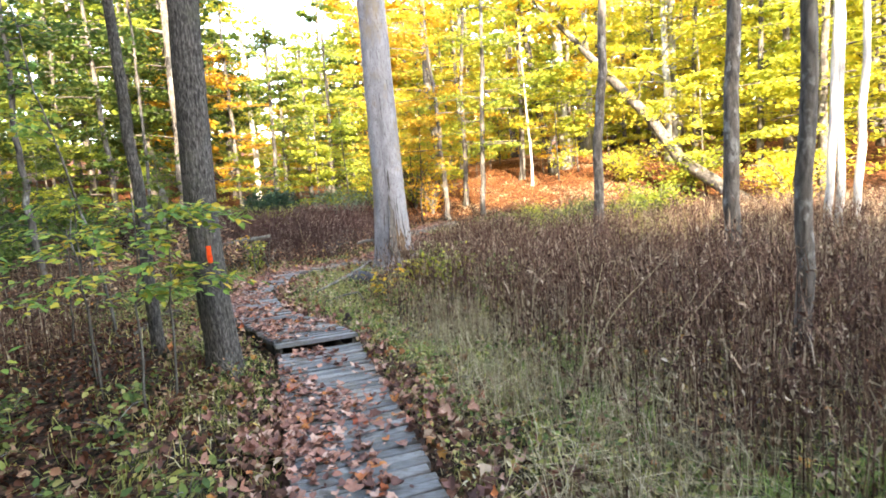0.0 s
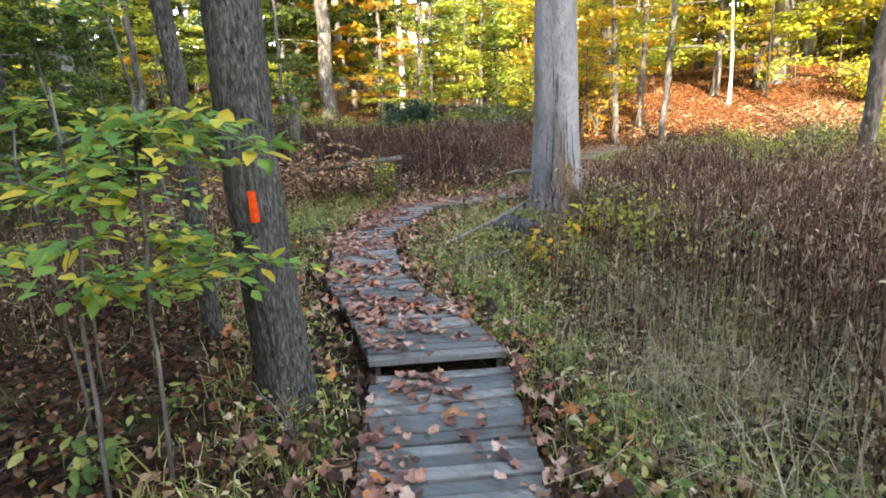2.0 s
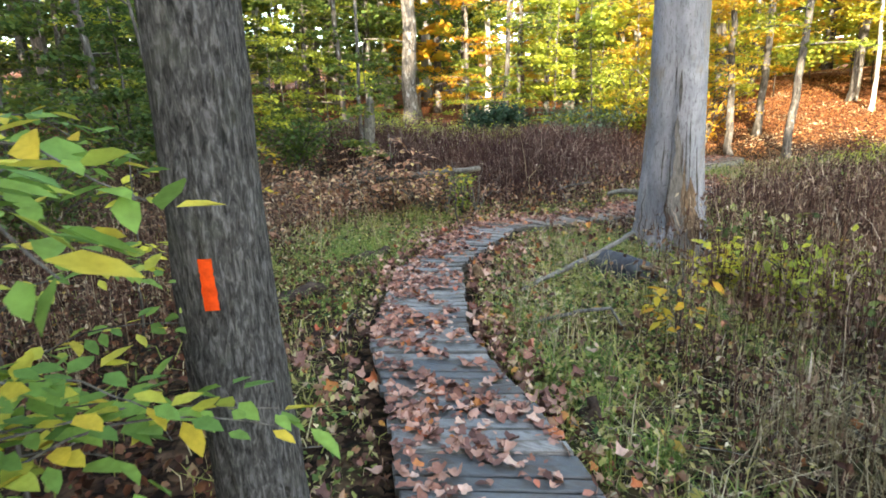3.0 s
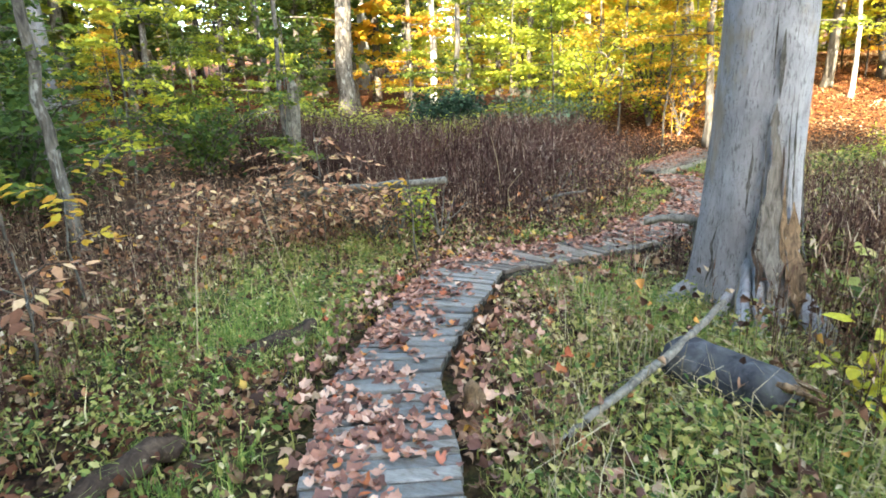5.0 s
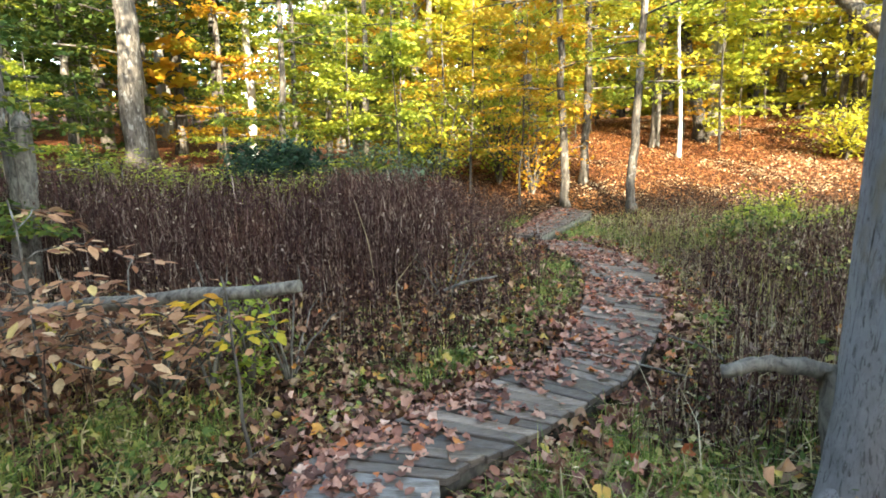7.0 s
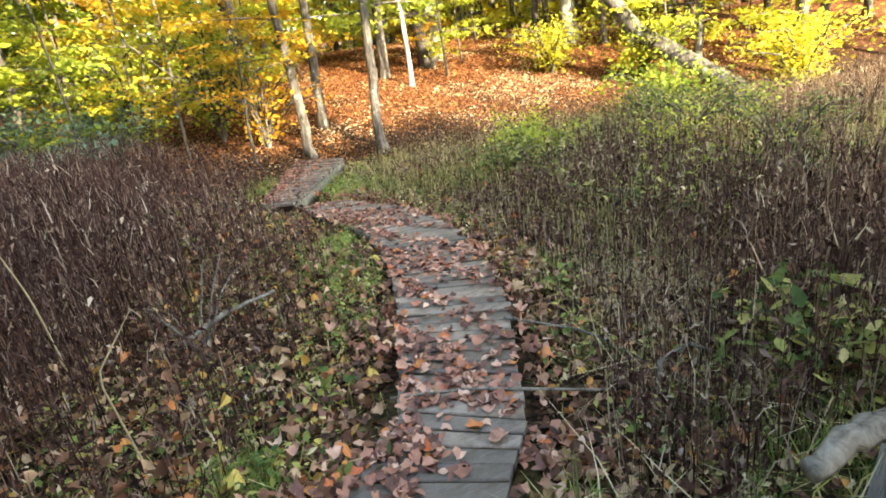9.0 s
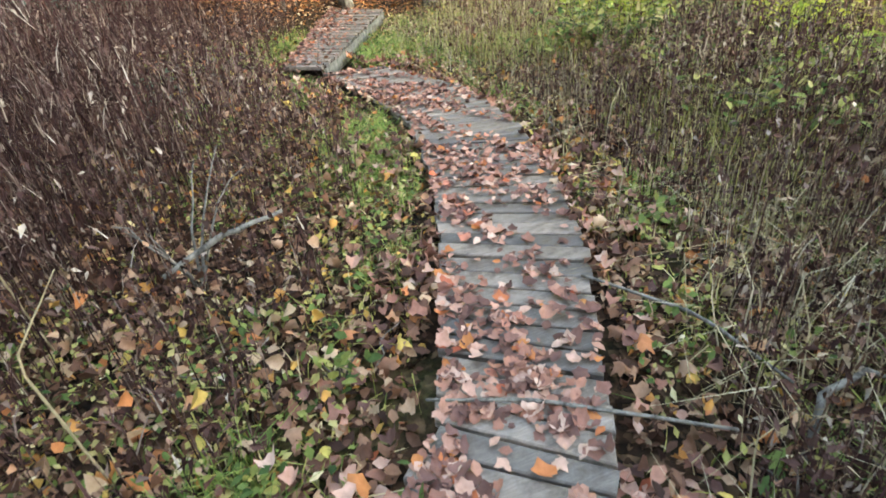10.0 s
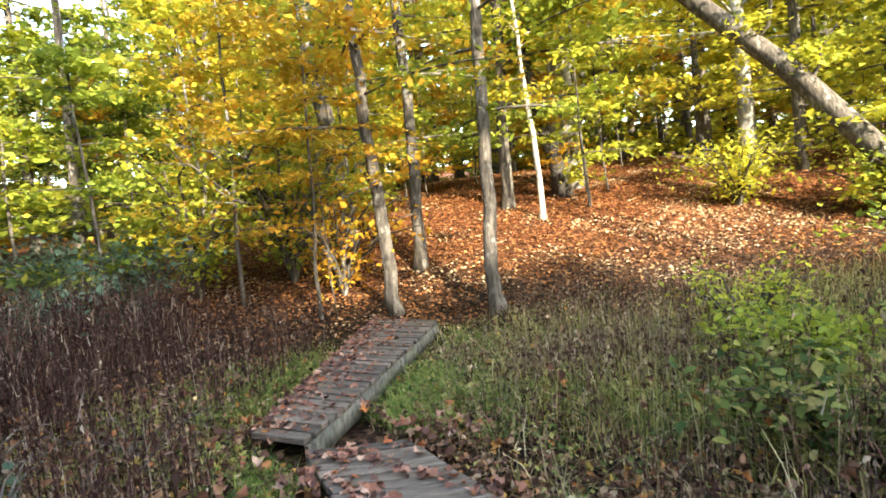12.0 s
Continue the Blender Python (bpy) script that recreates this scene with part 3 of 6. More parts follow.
plant(low, 42, polar(-62, 22, 20, 38), 2.6, 1, 0.8, 1.25)
plant(low, 26, polar(22, 100, 13, 32), 2.6, 2, 0.7, 1.1)
plant(tall, 46, polar(-75, 75, 24, 60), 3.2, 3, 0.85, 1.2)
plant(low, 9, polar(14, 29, 18, 30), 2.2, 13, 0.75, 0.95)
plant(far, 16, polar(12, 31, 48, 80), 2.5, 14, 1.0, 1.3)
plant(young, 30, polar(-50, 20, 15.5, 26), 1.4, 4, 0.7, 1.3)
plant(young, 34, polar(20, 95, 8, 22), 1.2, 5, 0.6, 1.1)
# out of view: added to close the ring of woods on the left
plant(tall, 14, polar(75, 170, 22, 45), 4.5, 6, 0.85, 1.1)
# unseen trees far behind, added to shade the walk, meadow and left bank
plant(far, 36, lambda r: (r.uniform(-24, 21), r.uniform(-50, -31)), 3.2, 8, 1.65, 1.85)
plant(far, 15, lambda r: (r.uniform(4, 15), r.uniform(-42, -31)), 2.6, 21, 1.9, 2.05)
plant(far, 12, lambda r: (r.uniform(11, 18.0), r.uniform(-43, -31)), 2.2, 25, 1.72, 1.85)
plant(far, 5, lambda r: (r.uniform(20.5, 23.5), r.uniform(-40, -31)), 2.4, 27, 1.6, 1.7)
plant(far, 9, lambda r: (r.uniform(20, 30), r.uniform(-42, -31)), 3.0, 22, 1.4, 1.5)
plant(far, 26, polar(28, 95, 27, 46), 3.0, 23, 0.9, 1.3)
plant(far, 18, polar(-38, 8, 29, 42), 2.4, 26, 0.5, 0.75)
# mostly out of view, added to darken the ground left of the walk
plant(low, 11, lambda r: (r.uniform(-13, -6), r.uniform(-7, 5)), 2.6, 24, 0.8, 1.0)
plant(far, 80, polar(-85, 85, 36, 62), 3.0, 9, 0.9, 1.3)
plant(far, 34, polar(-50, 9, 38, 58), 2.2, 32, 1.1, 1.5)
plant(far, 70, polar(-85, 85, 62, 110), 3.0, 10, 1.1, 1.7)
# three unseen groups behind the start, added to shade left woods and bank
plant(far, 12, lambda r: (r.uniform(-19, -4), r.uniform(-17, -5)), 3.0, 11, 1.2, 1.5)
plant(far, 13, lambda r: (r.uniform(-15, -4), r.uniform(-20, -7)), 2.6, 31, 1.1, 1.3)
plant(far, 7, lambda r: (r.uniform(1, 9), r.uniform(-20, -9)), 3.0, 12, 1.2, 1.5)
# out of view: added to close the ring of woods behind
plant(far, 14, polar(95, 265, 24, 45), 3.0, 7, 0.6, 1.0)
for bank in (low, tall, young, far):
    for protos in bank.values():
        for p in protos:
            for o in list(p.children_recursive) + [p]:
                bpy.data.objects.remove(o)


# ---- logs, poles and dead wood ----


def rod(name, label, category, pts, radii, mat, sides=9, lumps=0.08, seed=0, group=""):
    pts = np.array(pts, float)
    t = np.linspace(0, 1, len(pts))
    tt = np.linspace(0, 1, max(10, 4 * len(pts)))
    fine = np.stack([np.interp(tt, t, pts[:, c]) for c in range(3)], 1)
    r = np.random.default_rng(seed)
    fine[1:-1] += r.normal(0, 0.18, (len(tt) - 2, 3)) * np.mean(radii)
    rad = np.interp(tt, np.linspace(0, 1, len(radii)), radii)
    base = fine[0].copy()
    ob = thing(name, label, category, group, tuple(base))
    part("wood", mesh_of("wood", *tube(fine - base, rad, sides, lumps, seed), mat, True), ob)
    return ob


def make_leaning_tree():
    foot = np.array([11.4, 21.0, -0.2])
    pts = np.array([(11.4, 21.0, -0.3), (9.22, 23.58, 2.04), (8.31, 24.64, 4.01), (7.01, 25.84, 6.01), (5.6, 27.2, 8.3), (3.6, 29.0, 11.2)])
    t = np.linspace(0, 5, 26)
    line = np.stack([np.interp(t, np.arange(6), pts[:, c]) for c in range(3)], 1) - foot
    ob = thing("leaning_tree", "leaning pale tree across the wooded bank", "tree", "", tuple(foot))
    part("trunk", mesh_of("trunk", *tube(line, np.interp(t, [0, 1, 3, 5], [0.3, 0.25, 0.2, 0.06]), 14, 0.07, 16), BARK_FOREST, True), ob)
    r = np.random.default_rng(17)
    for k in (9, 12, 15, 18, 21):
        d = np.array([r.normal(-0.3, 0.5), r.normal(-0.4, 0.5), r.uniform(0.3, 1.0)])
        q = line[k] + d * np.linspace(0, 1.6, 6)[:, None] + r.normal(0, 0.04, (6, 3))
        part("limb", mesh_of("limb", *tube(q, np.linspace(0.06, 0.012, 6), 6), BARK_FOREST, True), ob)
        tagged(part("leaves", mesh_of("leaves", *crown_on([(q, 2.2)], 420, 0.15, k), YELLOW), ob), kind="stuff")


def rotten_log():
    a, b = np.array([-1.96, 9.93, 0.06]), np.array([-1.34, 9.50, 0.04])
    t = np.linspace(0, 1, 16)[:, None]
    ob = thing("rotten_log", "short dark smooth log with a broken brown end", "log", "", tuple(a))
    line = (b - a) * t
    rad = 0.165 * np.concatenate([[0.55, 0.85, 0.97], np.full(8, 1.0), [1.02, 1.03, 1.0, 0.9, 0.7]])
    part("bark", mesh_of("bark", *tube(line, rad, 20, 0.07, 3), LOG_DARK, True), ob, "dark blue-grey smooth bark")
    d = (b - a) / np.linalg.norm(b - a)
    side = np.array([-d[1], d[0], 0])
    r = np.random.default_rng(5)
    for i in range(15):
        ang = i / 15 * 6.283
        o = (b - a) * r.uniform(0.5, 0.62) + (side * math.cos(ang) + np.array([0, 0, 1]) * math.sin(ang)) * 0.125
        e = o + d * r.uniform(0.22, 0.48) + (side * math.cos(ang) + np.array([0, 0, 1]) * math.sin(ang)) * r.uniform(-0.06, 0.03)
        pts = np.linspace(o, e, 5) + r.normal(0, 0.006, (5, 3))
        part("splinter", mesh_of("splinter", *tube(pts, np.array([0.03, 0.036, 0.03, 0.02, 0.004]), 6, 0.2, i), ROT, True), ob, "splintered brown heartwood")


rotten_log()
rod("leaning_pole", "bare grey dead pole leaning on the grey tree", "branch", [(-2.60, 8.77, -0.10), (-2.27, 9.24, 0.05), (-1.945, 9.72, 0.17), (-1.63, 10.25, 0.33)], [0.016, 0.026, 0.028, 0.02], DEADWOOD, seed=4)
rod("fallen_branch", "thin bare grey branch lying in grass", "branch", [(-2.12, 8.12, -0.04), (-1.75, 8.3, 0.06), (-1.52, 8.42, 0.08), (-1.38, 8.3, -0.06)], [0.012, 0.016, 0.014, 0.008], DEADWOOD, 7, seed=5)
rod("mossy_log", "dark brown decaying log in leaf litter", "log", [(-4.47, 8.32, -0.05), (-4.53, 7.9, -0.06), (-4.56, 7.5, -0.14)], [0.075, 0.08, 0.07], ROT_DARK, 12, 0.14, 6)
rod("mossy_log", "short dark log end sunk in grass and leaves", "log", [(-4.62, 9.86, -0.04), (-4.75, 9.55, -0.06), (-4.95, 9.2, -0.12)], [0.07, 0.075, 0.06], ROT_DARK, 12, 0.14, 16)
rod("rotten_stump", "dark rotten post stub beside the raised planks", "stump", [(-1.33, 6.86, -0.25), (-1.34, 6.9, -0.05), (-1.35, 6.93, 0.07)], [0.07, 0.065, 0.03], ROT_DARK, 11, 0.25, 17)
rod("fallen_branch", "broken pale stick lying in leaf litter", "branch", [(-4.40, 6.98, -0.1), (-4.27, 7.2, 0.0), (-4.2, 7.4, 0.03)], [0.035, 0.03, 0.02], DEADWOOD, 8, seed=7)
rod("fallen_log", "long fallen grey trunk propped above the weeds", "log", [(-4.42, 12.42, 0.80), (-5.6, 12.6, 0.66), (-7.0, 12.85, 0.48), (-8.6, 13.3, 0.16), (-9.4, 13.5, 0.0)], [0.042, 0.052, 0.056, 0.06, 0.06], DEADWOOD, 12, 0.1, 8)
rod("split_rail", "split grey slab of wood at the tree foot", "wood slab", [(-2.17, 11.6, 0.56), (-1.95, 11.58, 0.62), (-1.74, 11.52, 0.6), (-1.66, 11.45, 0.0)], [0.03, 0.04, 0.045, 0.07], DEADWOOD, 7, 0.15, 10)
rod("rotten_stump", "small rotten brown stump in grass beside planks", "stump", [(-3.0, 9.06, -0.2), (-3.01, 9.1, 0.0), (-2.99, 9.08, 0.13)], [0.085, 0.07, 0.03], ROT, 11, 0.25, 11)
rod("bent_branch", "curved bare grey branch arching from the litter", "branch", [(-1.6, 12.66, -0.13), (-1.42, 12.78, 0.06), (-1.22, 12.78, 0.1), (-1.12, 12.7, 0.05)], [0.016, 0.016, 0.012, 0.007], DEADWOOD, 7, seed=12)
rod("fallen_branch", "thin bare twig lying on leaves", "branch", [(-1.72, 13.85, 0.02), (-1.45, 13.35, 0.03), (-1.4, 12.9, 0.0)], [0.008, 0.01, 0.006], DEADWOOD, 6, seed=13)
rod("fallen_branch", "thin stick lying across the planks", "branch", [(-2.72, 13.40, 0.03), (-2.32, 13.2, 0.035), (-1.75, 12.82, 0.0)], [0.006, 0.009, 0.007], DEADWOOD, 6, seed=14)
rod("fallen_branch", "pale bare stick caught among dead weeds", "branch", [(-3.7, 14.6, 0.18), (-3.4, 14.7, 0.28), (-3.05, 14.72, 0.34)], [0.014, 0.018, 0.01], DEADWOOD, 7, seed=15)
make_leaning_tree()


def broken_snag():
    x, y = -8.9, 15.5
    ob = thing("snag", "broken grey dead tree stump standing in brush", "snag", "", ground_at(x, y))
    z = np.linspace(-0.2, 2.35, 18)
    line = np.stack([0.1 * z, 0 * z, z], 1)
    part("trunk", mesh_of("trunk", *tube(line, np.interp(z, [-0.2, 0.3, 1.7, 2.2, 2.35], [0.22, 0.16, 0.13, 0.09, 0.015]), 12, 0.14, 3), DEADWOOD, True), ob)


broken_snag()

# ---- trail blaze, roots and scars ----


def skin_patch(parent, name, centre, axis, radius, z0, z1, half, mat, label, ragged=0.2, lift=0.006, seed=0, inset=False):
    """A patch that lies on a round trunk: centre is the bearing from the axis, in radians; half, its half width in radians."""
    r = np.random.default_rng(seed)
    V, F = [], []
    nz, na = 18, 9
    for i in range(nz):
        s = i / (nz - 1)
        z = z0 + (z1 - z0) * s
        w = half * (np.sin(np.pi * np.clip(s, 0.02, 0.98)) ** 0.9 if inset else 1.0) * (1 + ragged * r.normal(0, 0.5))
        rad = np.interp(z, radius[0], radius[1])
        cx, cy = np.interp(z, axis[0], axis[1]), np.interp(z, axis[0], axis[2])
        for k in range(na):
            a = centre + w * (2 * k / (na - 1) - 1)
            V.append((cx + (rad + lift) * math.cos(a), cy + (rad + lift) * math.sin(a), z))
    for i in range(nz - 1):
        for k in range(na - 1):
            F.append((i * na + k, i * na + k + 1, (i + 1) * na + k + 1, (i + 1) * na + k))
    return part(name, mesh_of(name, V, [np.array(F)], mat, True), parent, label)


def surface_radius(tree, ang, z0, z1, n=12):
    """The real reach of a trunk's skin on one bearing, at some heights."""
    me = [c for c in tree.children if c.name.startswith("trunk")][0].data
    co = np.array([v.co[:] for v in me.vertices])
    zs = np.linspace(z0, z1, n)
    out, ax, ay = [], [], []
    for z in zs:
        m = np.abs(co[:, 2] - z) < 0.28
        c = co[m]
        cx, cy = c[:, 0].mean(), c[:, 1].mean()
        d = np.arctan2(c[:, 1] - cy, c[:, 0] - cx)
        near = np.abs(np.angle(np.exp(1j * (d - ang)))) < 0.35
        rr = np.hypot(c[:, 0] - cx, c[:, 1] - cy)[near]
        out.append(rr.max() if len(rr) else 0.2)
        ax.append(cx)
        ay.append(cy)
    return (zs, out), (zs, ax, ay)


def marked_details():
    ang = math.atan2(5.18 - 5.55, -2.2 + 2.42) + 0.02
    rad, axis = surface_radius(marked, ang, 0.9, 1.8)
    skin_patch(marked, "trail_blaze", ang, axis, rad, 1.195, 1.37, 0.13, PAINT, "bright orange painted trail blaze", 0.16, 0.008)


marked_details()


def grey_details():
    r = np.random.default_rng(31)
    face = math.atan2(8.0 - 11.42, -3.0 + 1.34)
    rad, axis = surface_radius(grey, face + 0.35, 0.2, 2.6)
    skin_patch(grey, "split", face + 0.62, axis, rad, 1.75, 2.22, 0.06, BARK_DARK, "long dark split in the bark", 0.15, 0.007, 3, True)
    skin_patch(grey, "split", face + 0.45, axis, rad, 1.9, 2.35, 0.02, BARK_DARK, "narrow dark split in the bark", 0.4, 0.008, 4, True)
    low_rad, low_axis = surface_radius(grey, face + 0.6, 0.25, 1.7)
    skin_patch(grey, "bare_wood", face + 1.02, low_axis, low_rad, 0.12, 1.0, 0.17, ROT, "brown crumbling wood at the foot", 0.35, 0.006, 9, True)
    skin_patch(grey, "cavity", face + 0.44, low_axis, low_rad, 0.3, 1.05, 0.07, ROT_DARK, "dark hollow beside the root", 0.4, 0.006, 10, True)
    skin_patch(grey, "bare_wood", face + 0.64, low_axis, low_rad, 0.25, 1.5, 0.19, ROT_PALE, "bare tan wood where the bark has fallen", 0.4, 0.007, 6, True)
    skin_patch(grey, "split", face + 0.43, low_axis, low_rad, 0.35, 1.6, 0.022, BARK_DARK, "dark crack beside the bare wood", 0.6, 0.009, 7, True)
    skin_patch(grey, "split", face + 0.86, low_axis, low_rad, 0.5, 1.75, 0.018, BARK_DARK, "dark crack beside the bare wood", 0.6, 0.009, 8, True)
    for k, (off, za, zb, half, mat, lab) in enumerate(((0.2, 0.9, 1.45, 0.03, BARK_DARK, "dark crack in the bark"), (0.98, 0.9, 1.7, 0.025, BARK_DARK, "dark crack in the bark"), (0.56, 1.35, 1.72, 0.07, ROT_PALE, "torn strip of tan wood"),
                                                     (0.82, 0.35, 1.2, 0.05, ROT, "brown rotten seam"), (0.75, 1.1, 1.45, 0.02, ROT_DARK, "dark hole in the wood"), (-0.25, 0.3, 0.85, 0.025, BARK_DARK, "dark crack in the bark"), (1.2, 0.5, 1.4, 0.03, BARK_DARK, "dark crack in the bark"))):
        skin_patch(grey, "split" if mat is BARK_DARK else "bare_wood", face + off, low_axis if zb < 1.75 else axis, low_rad if zb < 1.75 else rad, za, zb, half, mat, lab, 0.7, 0.010 + 0.001 * k, 40 + k, True)
    for ang, ln, rr, z, mat in ((face + 0.52, 0.34, 0.05, 0.75, ROOT_PALE), (face + 0.70, 0.3, 0.035, 0.5, ROT), (face + 0.30, 0.40, 0.06, 0.6, ROOT_PALE), (face + 0.02, 0.34, 0.05, 0.4, BARK_GREY), (face - 0.9, 0.45, 0.09, 0.4, BARK_GREY), (face + 1.2, 0.42, 0.1, 0.5, BARK_GREY)):
        d = np.array([math.cos(ang), math.sin(ang), 0])
        t = np.linspace(0, 1, 10)[:, None]
        pts = d * (0.31 + (ln + 0.09) * t ** 1.3) + np.array([0, 0, 1.0]) * (z * (1 - t) ** 1.1 - 0.06) + r.normal(0, 0.008, (10, 3))
        part("root", mesh_of("root", *tube(pts, np.linspace(rr * 0.7, rr, 10), 10, 0.12, int(ang * 10) % 7), mat, True), grey, "pale buttress root" if mat is ROOT_PALE else "")


ROT_PALE = bark_material("bare_wood_tan", (0.05, 0.043, 0.038), (0.15, 0.132, 0.115), (0.25, 0.225, 0.20), 30, 0.2, 0.02)
ROOT_PALE = bark_material("root_pale", (0.12, 0.12, 0.13), (0.25, 0.25, 0.275), (0.36, 0.36, 0.39), 20, 0.3, 0.012)
grey_details()

# ---- trees that stand out ----


def tree_at(x, y, name, label, height, radius, bark, lean, crown, leaf, seed, **more):
    return make_tree(name, label, ground_at(x, y), height, radius, bark, lean, crown, leaf, seed=seed, **more)


tree_at(-0.78, 23.85, "bank_tree", "slim leaning grey trunk at the end of the footbridge", 13, 0.115, BARK_FOREST, (-0.05, 0.02), (2.6, 12, 26, 2.6, 0.1, 4200, 0.13), ORANGE, 201, wander=0.25, rings=22)
tree_at(0.75, 23.2, "bank_tree", "slim dark trunk with flared foot on the leafy bank", 14, 0.12, BARK_FOREST, (0.045, 0.02), (2.2, 13, 26, 2.4, 0.1, 4200, 0.13), LIME, 202, flare=0.8, rings=22)
tree_at(0.05, 25.4, "bank_tree", "straight thin brown trunk on the leafy bank", 14, 0.12, BARK_FOREST, (0.04, 0.02), (4, 13, 20, 2.4, 0.2, 3000, 0.15), YELLOW, 203)
tree_at(-1.35, 28.3, "bank_tree", "stout pale trunk on the shaded bank", 18, 0.23, BARK_FOREST, (-0.03, 0.02), (3.5, 16, 26, 3.5, 0.2, 4000, 0.17), ORANGE, 204, wander=0.2)
tree_at(3.3, 26.8, "bank_tree", "slender white sunlit sapling on the bank", 8, 0.07, BARK_WHITE, (-0.02, 0.02), (2.6, 7.5, 14, 1.4, 0.3, 1200, 0.13), YELLOW, 205)
tree_at(5.3, 29.2, "bank_tree", "sunlit pale trunk on top of the bank", 20, 0.28, BARK_PALE, (-0.015, 0.02), (6, 19, 24, 4, 0.3, 4000, 0.22), YELLOW, 206)
tree_at(4.6, 28.4, "bank_tree", "dark leaning trunk on top of the bank", 16, 0.22, BARK_DARK, (-0.16, 0.05), (7, 15, 16, 3, 0.3, 2000, 0.2), ORANGE, 207)
tree_at(10.4, 28.2, "bank_tree", "pale branching trunk on the sunlit bank", 15, 0.20, BARK_PALE, (-0.03, 0.0), (3, 14, 24, 3.4, 0.3, 3500, 0.18), YELLOW, 208)
tree_at(3.5, 13.9, "meadow_tree", "slender leaning grey trunk in the brown meadow", 14, 0.13, BARK_FOREST, (0.085, -0.01), (8.5, 14, 14, 2.4, 0.4, 1200, 0.18), YELLOW, 210, wander=0.25, rings=24)
tree_at(4.3, 8.45, "meadow_tree", "broken grey trunk with a fork in the brown meadow", 11, 0.125, BARK_FOREST, (0.015, 0.0), (8, 11, 10, 2.0, 0.5, 700, 0.18), YELLOW, 211, wander=0.15, rings=24)
tree_at(3.12, 4.72, "meadow_tree", "slim dark spotted trunk rising from brown weeds", 12, 0.072, BARK_FOREST, (-0.004, 0.0), (8, 12, 12, 2.0, 0.4, 1000, 0.18), GREEN, 212, wander=0.1, rings=26)
for dx, lean in ((0.0, (0.02, 0.0)), (0.3, (-0.02, 0.0)), (0.55, (0.03, 0.02))):
    tree_at(8.25 + dx, 12.6, "meadow_tree", "white sunlit stem in a clump of pale trunks", 15, 0.085, BARK_WHITE, lean, (9, 15, 10, 2.2, 0.4, 700, 0.18), YELLOW, 213 + int(dx * 10), group="pale clump")
tree_at(-12.9, 24.4, "far_tree", "tall pale grey trunk behind green saplings", 22, 0.34, BARK_FOREST, (0.01, 0.0), (8, 21, 26, 4.5, 0.3, 4000, 0.26), LIME, 220, rings=24)
tree_at(-11.8, 30.5, "far_tree", "thin white far trunk in sunlit foliage", 22, 0.16, BARK_WHITE, (0.0, 0.0), (9, 21, 20, 3.5, 0.3, 2500, 0.24), YELLOW, 221)
tree_at(-8.85, 10.95, "thin_tree", "thin crooked pale trunk in brown brush", 8, 0.078, BARK_FOREST, (-0.04, 0.02), (4, 8, 12, 1.6, 0.4, 900, 0.14), GREEN, 222, wander=0.3, rings=22)
tree_at(-4.52, 7.0, "thin_tree", "thin bare leaning stem at the walk side", 4.5, 0.022, BARK_FOREST, (-0.22, 0.06), (2.2, 4.4, 8, 0.9, 0.4, 300, 0.11), SPRAY, 223, wander=0.3)
tree_at(-3.33, 5.98, "thin_tree", "slim mottled grey trunk in the undergrowth", 10, 0.072, BARK_DARK, (-0.035, 0.01), (5, 10, 14, 2.0, 0.3, 1600, 0.15), GREEN, 224, wander=0.12, rings=22)
tree_at(-22.5, 20.0, "far_tree", "stout bluish grey trunk deep in the woods", 22, 0.3, BARK_GREY, (0.01, 0.0), (8, 21, 20, 4, 0.3, 2500, 0.26), GREEN, 227, rings=20)
tree_at(-9.35, 16.0, "thin_tree", "thin grey stem in shaded woods", 12, 0.055, BARK_FOREST, (-0.02, 0.02), (6, 14, 22, 3.0, 0.2, 2800, 0.18), GREEN, 226, rings=20)

tree_at(-1.95, 24.2, "young_tree", "slim young tree with low orange sprays", 5, 0.04, BARK_FOREST, (0.04, 0.0), (1.5, 4.6, 15, 2.1, 0.1, 1800, 0.12), ORANGE, 230, sides=7)
tree_at(-3.3, 25.3, "young_tree", "slim young tree with gold and orange sprays", 6, 0.045, BARK_FOREST, (0.03, 0.0), (1.4, 5.6, 17, 2.2, 0.1, 2000, 0.12), ORANGE, 231, sides=7)

# ---- shrubs, saplings and sprays ----


